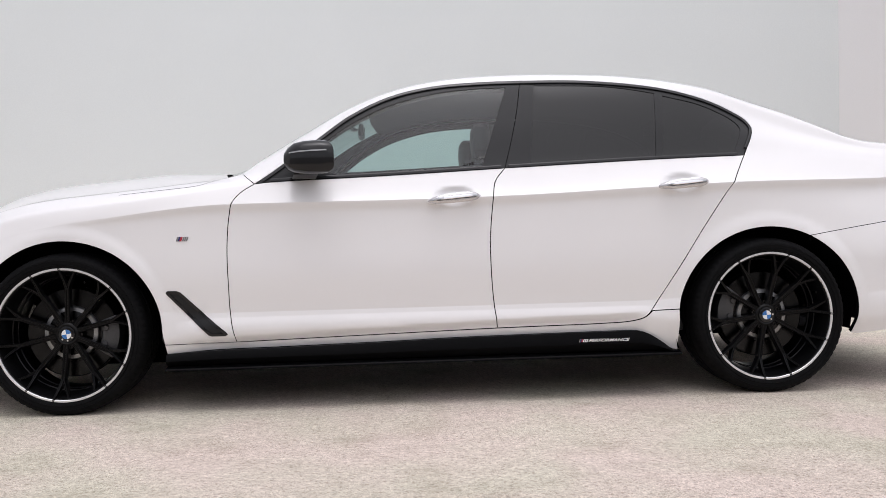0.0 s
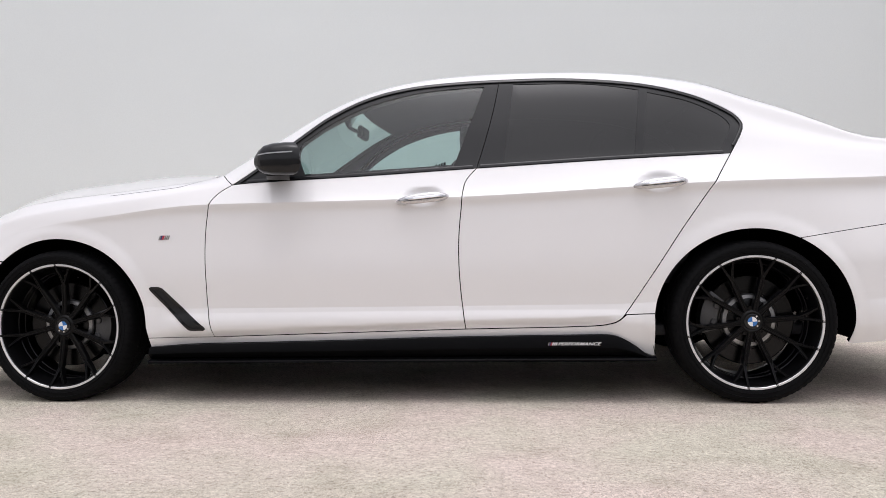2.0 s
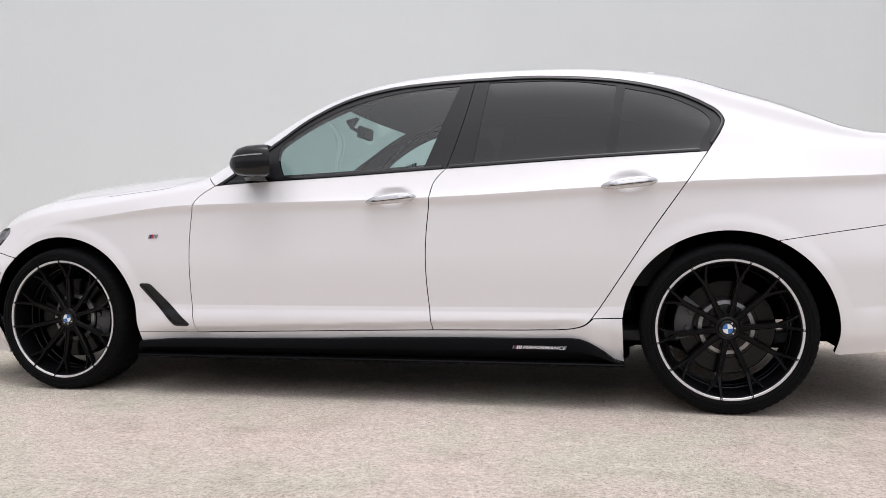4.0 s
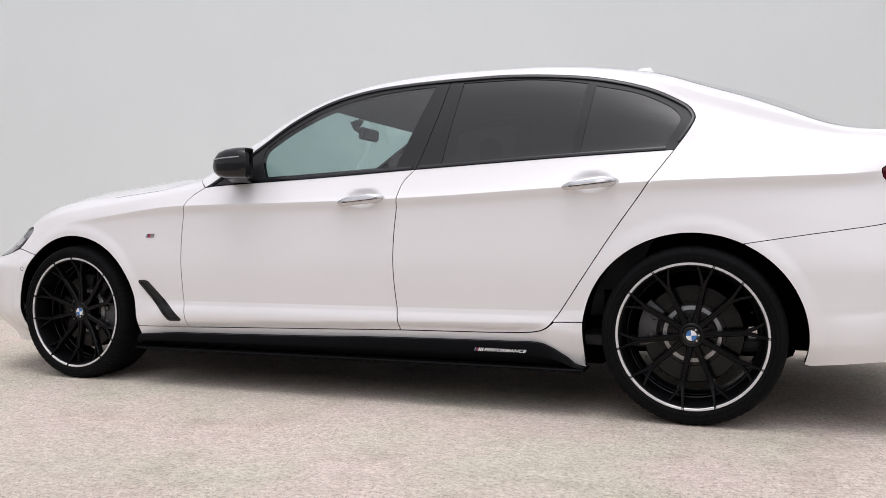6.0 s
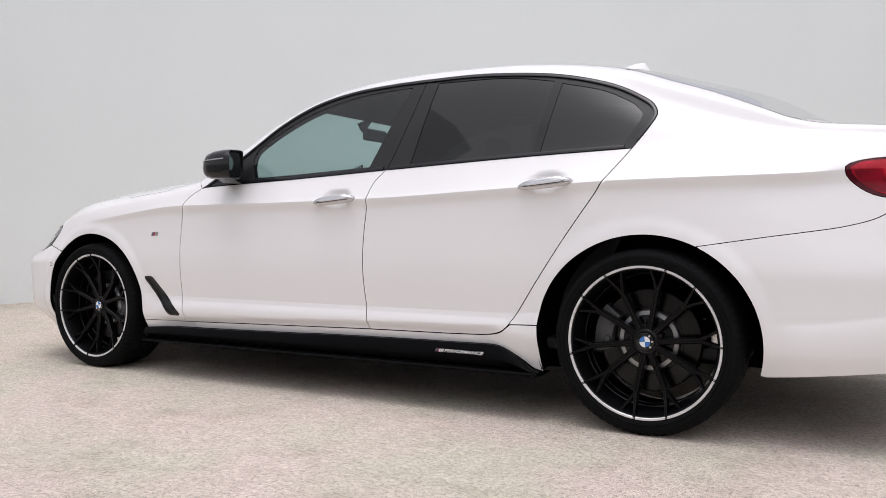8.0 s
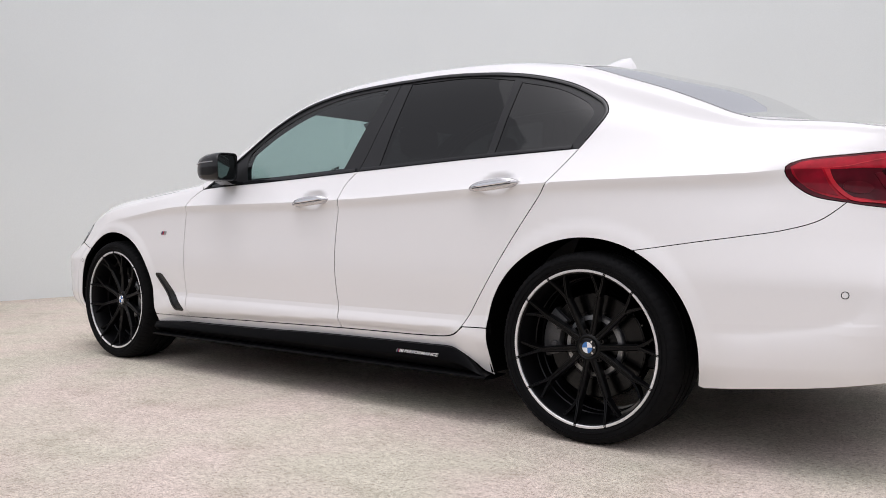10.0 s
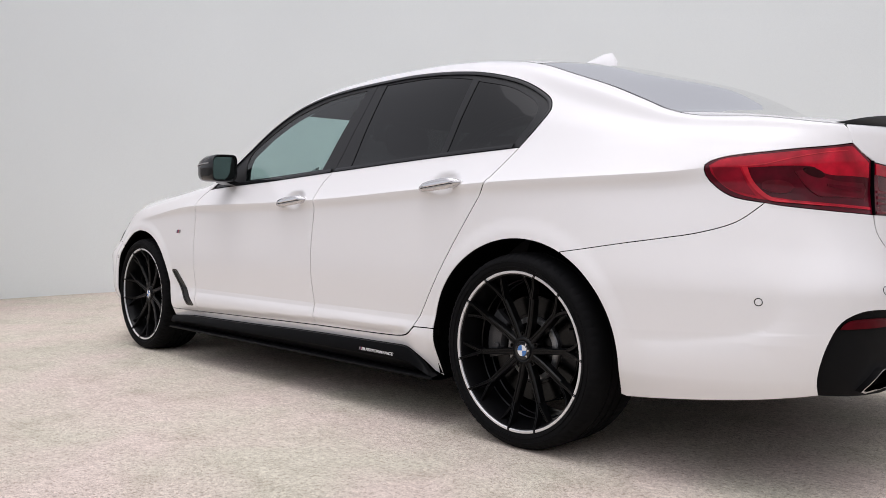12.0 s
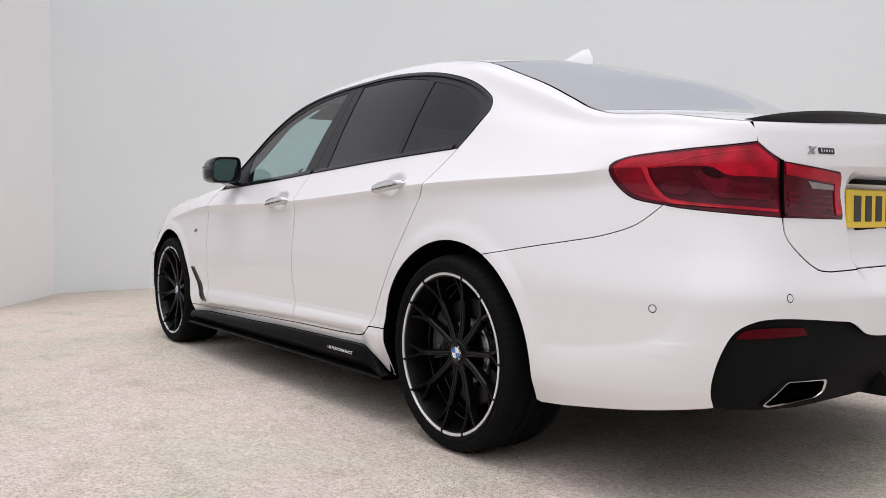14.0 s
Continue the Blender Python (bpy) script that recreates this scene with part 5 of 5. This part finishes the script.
def build_small():
    # fender vents: dark recessed blade with a rim
    vents = both("wing_vent", side_panel(VENT, gap=-.004, inset=.011, flange=.0, grid=(.02, .02)), BLACK_ROUGH, car, "black angled vent behind the front wheel")
    both("vent_frame", side_panel(VENT, holes=[inset_loop(VENT, .008)[::-1]], gap=-.003, inset=-.0025, flange=.012, grid=(.02, .02)), BLACK_GLOSS, vents)
    both("vent_blade", side_panel(inset_loop(VENT, .0065), gap=0, inset=.0012, flange=.010, grid=(.02, .02)), BLACK_SATIN, vents, "satin black vent blade")
    # wing badge: three slanted stripes and a silver mark
    for sg in (0, 1):
        p, u, v, nn = side_frame_at(.49, .716)
        holder = None
        for x0, w, mat in ((-.024, .0075, CHROME), (-.017, .0075, NAVY_MARK), (-.010, .009, RED_MARK), (.001, .006, CHROME), (.0085, .006, CHROME), (.016, .006, CHROME)):
            b = bmesh.new()
            slanted_box(b, x0, -.009, w * 2.0, .018, .0025, .35)
            set_on(b, p, u, v, nn)
            b = mirrored(b) if sg else b
            holder_new = part("wing_badge" if holder is None else "badge_stripe", b, mat, holder or car, "small striped badge" if holder is None else "")
            holder = holder or holder_new
    # door handles
    for doors, sx, sz in ((doors_front, 1.617, .862), (doors_rear, 2.600, .906)):
        p, u, v, nn = side_frame_at(sx, sz)
        p = np.array([sx, on_side(sx - .14, sz)[1] * .5 + on_side(sx + .14, sz)[1] * .5, sz])
        u = np.array([1, .0, .055]); u[1] = (on_side(sx + .14, sz)[1] - on_side(sx - .14, sz)[1]) / .28
        u /= np.linalg.norm(u)
        v = np.array([0, 0.08, 1.]); v -= u * (u @ v); v /= np.linalg.norm(v)
        nn = np.cross(u, v)
        rings = []
        for i in range(25):
            t = -1 + 2 * i / 24
            a = t * .112
            prof = 1 - abs(t) ** (4.0 if t > 0 else 2.2)
            h = .0208 * max(.02, prof) ** .55 * (1.0 + .06 * t)
            out = .034 * (1 - abs(t) ** 4) ** .6 if abs(t) < 1 else 0
            back = out - .020 if abs(t) < .72 else -.012
            yc = .004 * t
            ring = []
            for k in range(14):
                g = 2 * math.pi * k / 14
                cx, sn = math.cos(g), math.sin(g)
                ring.append(p + u * a + v * (yc + h * math.copysign(abs(sn) ** .8, sn)) + nn * (out * .5 + back * .5 + (out - back) / 2 * math.copysign(abs(cx) ** .8, cx)))
            rings.append(ring)
        b = loft(rings)
        gk = []
        for g in range(40):
            a = 2 * math.pi * g / 40
            gk.append(p + u * (.1148 * math.copysign(abs(math.cos(a)) ** .9, math.cos(a))) + v * (.0216 * math.copysign(abs(math.sin(a)) ** .75, math.sin(a)) + .004 * math.cos(a)) - nn * .0005)
        for lo, hi in ((-6, 6), (14, 26)):
            pad = bmesh.new()
            pts = [gk[k % 40] for k in range(lo, hi + 1)] if lo < 0 else [gk[k] for k in range(lo, hi + 1)]
            cc = [pt - u * (.03 if lo < 0 else -.03) * 0 for pt in pts]
            top = [pad.verts.new(pt) for pt in cc]
            low = [pad.verts.new(pt - nn * .03) for pt in cc]
            pad.faces.new(top)
            for k in range(len(top) - 1):
                pad.faces.new([top[k], top[k + 1], low[k + 1], low[k]])
            both("handle_base", pad, PAINT, doors)
        hs = both("door_handle", b, HANDLE, doors, "bright silver-white door handle")
        rings = []
        for i in range(17):
            t = -1 + 2 * i / 16
            a = t * .084 + .010
            out = .034 * (1 - abs(a / .112) ** 4) ** .6
            h = .0072 * (1.0 - .75 * max(0, abs(t) - .6) / .4)
            rings.append([p + u * a + v * (.004 * a / .112 + dv * h + .0035) + nn * (out + do - .006 * max(0, dv * h + .0035 - .006) / .005) for dv, do in ((-1, -.006), (-1, .0014), (-.6, .0032), (.5, .0032), (1, .0016), (1, -.006))])
        b = loft(rings)
        other = mirrored(b)
        for bb, d in ((b, doors[0]), (other, doors[1])):
            part("handle_strip", bb, CHROME, d, "chrome handle strip")
        line_b = tube([(p + u * a + v * (.004 * a / .112 - .0048) + nn * (.034 * (1 - abs(a / .112) ** 4) ** .6 + .0004), v, nn) for a in np.linspace(-.076, .092, 13)], [(-.0011, -.004), (.0011, -.004), (.0009, .0012), (-.0009, .0012)])
        both("handle_groove", line_b, BLACK_ROUGH, doors)
    # door mirrors
    def section(x, k, w, h, yc, zc, lean=0.0):
        ring = []
        for i in range(28):
            a = 2 * math.pi * i / 28
            c, s2 = math.cos(a), math.sin(a)
            ring.append((x + lean * c, yc + w * math.copysign(abs(c) ** k, c), zc + h * math.copysign(abs(s2) ** k, s2) + .10 * w * c))
        return ring
    body = loft([section(.925, .9, .035, .028, -.985, 1.03), section(.938, .75, .062, .046, -.98, 1.033, -.008), section(.962, .62, .084, .060, -.976, 1.037, -.014), section(1.0, .55, .094, .067, -.972, 1.039, -.02),
                 section(1.045, .5, .097, .069, -.969, 1.04, -.036), section(1.078, .5, .097, .069, -.967, 1.04, -.046), section(1.084, .5, .094, .066, -.967, 1.04, -.046), section(1.082, .5, .088, .060, -.967, 1.04, -.044), section(1.070, .5, .085, .057, -.967, 1.04, -.042)])
    mirrors = both("door_mirror", body, BLACK_GLOSS, car, "gloss black door mirror housing")
    bm = bmesh.new()
    bm.faces.new([bm.verts.new(q) for q in section(1.0735, .5, .084, .056, -.967, 1.04, -.042)])
    bmesh.ops.recalc_face_normals(bm, faces=bm.faces)
    both("mirror_glass", bm, MIRROR, mirrors, "silvered mirror glass")
    lip = tube([((x, y, z), (0, 0, 1), (.5, -.8, 0)) for x, y, z in ((.952, -1.05, 1.052), (.99, -1.066, 1.056), (1.04, -1.068, 1.059), (1.10, -1.066, 1.061))], [(-.003, -.004), (.003, -.004), (.0025, .0022), (-.0025, .0022)])
    both("indicator_strip", lip, SILVER, mirrors, "thin grey indicator strip")
    foot = loft([[(x + dx, y, z) for dx, z in ((-.055, z0), (.045, z0), (.04, z0 + .022), (-.045, z0 + .022))] for x, y, z0 in ((.985, -.84, .950), (.99, -.87, .953), (1.0, -.915, .962), (1.01, -.95, .972))])
    both("mirror_foot", foot, BLACK_GLOSS, mirrors, "black mirror foot")
    # roof aerial fin
    rings = []
    for z, x0, x1, w in ((1.455, 2.53, 2.765, .036), (1.468, 2.55, 2.762, .031), (1.485, 2.60, 2.752, .022), (1.50, 2.655, 2.742, .013), (1.508, 2.69, 2.738, .006)):
        ring = []
        for i in range(20):
            a = 2 * math.pi * i / 20
            ring.append(((x0 + x1) / 2 - .012 - (x1 - x0) / 2 * math.cos(a), w * math.sin(a) * (1 - .55 * max(0, math.cos(a))), z - (.0 if z > 1.46 else .014 * (1 - math.cos(a)) * .5)))
        rings.append(ring)
    part("roof_aerial", loft(rings), PAINT, car, "white shark-fin roof aerial")


MIRROR = material("silvered_mirror", (.13, .15, .15), rough=.03, metal=1.0)
build_small()

# ---- the car: cabin ----
def build_cabin():
    cabin_floor = bmesh.new()
    box(cabin_floor, .35, -.78, .26, 3.3, .78, .31, .02)
    part("cabin_floor", cabin_floor, CABIN, car, "dark cabin carpet")
    # inner door linings below the glass and pillar linings
    both("door_lining", side_panel(line((.82, .34), (2.36, .36), (2.60, .70), (2.86, .9), (2.88, 1.0), (1.85, .965), (.86, .925)), gap=0, inset=.075, flange=.0, grid=(.08, .08)), CABIN, car, "charcoal inner door lining")
    roof = skin([line((1.30, -.97), (2.86, -.97), (2.86, .97), (1.30, .97), (1.30, -.97), step=.06)[:-1]], lambda u: top_point(u[:, 0], u[:, 1], .035), 0, (.08, .1), .02)
    part("headlining", roof, LINING, car, "dark grey headlining")
    both("pillar_lining", side_panel(DLO_F[6:] + DLO_R[1:-8] + [(q[0], q[1]) for q in along_top(2.9, .86, 80)], gap=.004, inset=.03, flange=0, grid=(.05, .05)), LINING, car, "grey roof rail lining")
    pillar = flow((2.95, 1.03), (3.0, 1.12), (2.99, 1.19), (2.93, 1.25), (2.86, 1.285)) + line((2.86, 1.285), (3.0, top_edge(3.0) - .01), (3.42, top_edge(3.42) - .01), (3.3, 1.03), (2.95, 1.03))
    both("rear_pillar_lining", side_panel(pillar, gap=0, inset=.04, flange=0, grid=(.05, .05)), CABIN, car)
    # dashboard
    rings = []
    for i in range(13):
        y = -.74 + 1.48 * i / 12
        k = 1 - (y / .9) ** 2
        rings.append([(.52 - .1 * k, y, .60), (.50 - .1 * k, y, .945), (.62, y, .965 + .006 * k), (.80, y, .972), (.99, y, .955), (1.045, y, .93), (1.05, y, .86), (.98, y, .70), (.95, y, .45)])
    part("dashboard", loft(rings), CABIN, car, "charcoal dashboard")
    part("instrument_hood", loft([[(x, y, z) for y, z in ((.20, .95), (.22, .985 + h), (.37, .995 + h), (.52, .985 + h), (.54, .95))] for x, h in ((.86, .0), (.98, .012), (1.02, .006))]), CABIN, car)
    part("display_screen", box(bmesh.new(), 1.0, -.14, .945, 1.012, .14, 1.035, .006), BLACK_GLOSS, car, "black centre display")
    # steering wheel on the right
    ringb = lathe([(.180 + .015 * math.cos(radians(30 * i)), .015 * math.sin(radians(30 * i))) for i in range(12)], 48, closed=True)
    m = Matrix.Translation((1.235, .37, .885)) @ Matrix.Rotation(radians(68), 4, "Y") @ Matrix.Rotation(radians(90), 4, "X")
    bmesh.ops.transform(ringb, matrix=m, verts=ringb.verts)
    wheel = part("steering_wheel", ringb, CABIN, car, "black leather steering wheel")
    hub = box(bmesh.new(), -.06, -.165, -.012, .06, .165, .03, .02)
    bmesh.ops.transform(hub, matrix=Matrix.Translation((1.225, .37, .885)) @ Matrix.Rotation(radians(68), 4, "Y"), verts=hub.verts)
    part("wheel_hub", hub, CABIN, wheel)
    # seats
    def seat(y, x, rear=False):
        w = .25
        back = []
        for t, hw, th in ((0, .22, .07), (.15, w, .085), (.5, w, .085), (.8, .235, .075), (.95, .20, .06), (1, .17, .04)):
            z = .50 + .56 * t
            xc = x + .20 + .14 * t
            back.append([(xc - th * c, y + hw * math.copysign(abs(s2) ** .6, s2), z) for c, s2 in [(math.cos(2 * math.pi * i / 20), math.sin(2 * math.pi * i / 20)) for i in range(20)]])
        s = part("seat", loft(back), CABIN, car, "charcoal leather seat")
        cush = []
        for t in (0, .1, .5, .9, 1):
            xc = x - .30 + .52 * t
            k = .7 if t in (0, 1) else 1
            cush.append([(xc, y + .25 * k * math.copysign(abs(c) ** .6, c), .44 + .085 * k * s2) for c, s2 in [(math.cos(2 * math.pi * i / 20), math.sin(2 * math.pi * i / 20)) for i in range(20)]])
        part("seat_cushion", loft(cush), CABIN, s)
        head = []
        for t, k in ((0, .6), (.15, .92), (.5, 1), (.85, .92), (1, .6)):
            z = 1.085 + .155 * t
            head.append([(x + .37 + .045 * k * c, y + .135 * k * math.copysign(abs(s2) ** .6, s2), z) for c, s2 in [(math.cos(2 * math.pi * i / 20), math.sin(2 * math.pi * i / 20)) for i in range(20)]])
        part("headrest", loft(head), CABIN, s)
        for dy in (-.05, .05):
            part("headrest_post", box(bmesh.new(), x + .345, y + dy - .006, 1.03, x + .36, y + dy + .006, 1.10), STEEL, s)
    seat(-.37, 1.42), seat(.37, 1.42)
    bench = []
    for t, th in ((0, .09), (.5, .1), (.9, .08), (1, .05)):
        z = .48 + .54 * t
        bench.append([(2.62 + .24 * t - th, -.66, z), (2.62 + .24 * t + th, -.66, z), (2.62 + .24 * t + th, .66, z), (2.62 + .24 * t - th, .66, z)])
    b = part("rear_bench", loft(bench), CABIN, car, "charcoal leather rear bench")
    part("bench_cushion", box(bmesh.new(), 2.12, -.66, .36, 2.62, .66, .53, .04), CABIN, b)
    for y in (-.40, .0, .40):
        hr = box(bmesh.new(), 2.84, y - .13, 1.0, 2.93, y + .13, 1.15 if y else 1.08, .035)
        part("headrest", hr, CABIN, b)
    part("parcel_shelf", box(bmesh.new(), 2.88, -.68, .965, 3.5, .68, .99, .01), CABIN, car, "dark parcel shelf")
    # rear-view mirror
    rv = loft([[(1.185 + dx, y, z) for dx, z in ((0, 1.232), (.010, 1.226), (.028, 1.234), (.032, 1.282), (.024, 1.292), (.006, 1.288))] for y in (-.095, -.085, .085, .095)])
    rvm = part("rearview_mirror", rv, BLACK_SATIN, car, "black rear-view mirror")
    part("mirror_stalk", loft([[(1.16, -.015, 1.262), (1.16, .015, 1.262), (1.19, .015, 1.27), (1.19, -.015, 1.27)], [(1.12, -.018, 1.285), (1.12, .018, 1.285), (1.13, .018, 1.30), (1.13, -.018, 1.30)], [(1.10, -.03, 1.33), (1.10, .03, 1.33), (1.16, .03, 1.345), (1.16, -.03, 1.345)]]), BLACK_SATIN, rvm)
    part("engine_bulkhead", box(bmesh.new(), .38, -.74, .30, .46, .74, .93, .01), DARK, car)
    part("boot_bulkhead", box(bmesh.new(), 2.98, -.70, .30, 3.02, .70, .96, .01), DARK, car)
    part("boot_floor", box(bmesh.new(), 3.05, -.56, .33, 3.9, .56, .37, .01), DARK, car)


build_cabin()
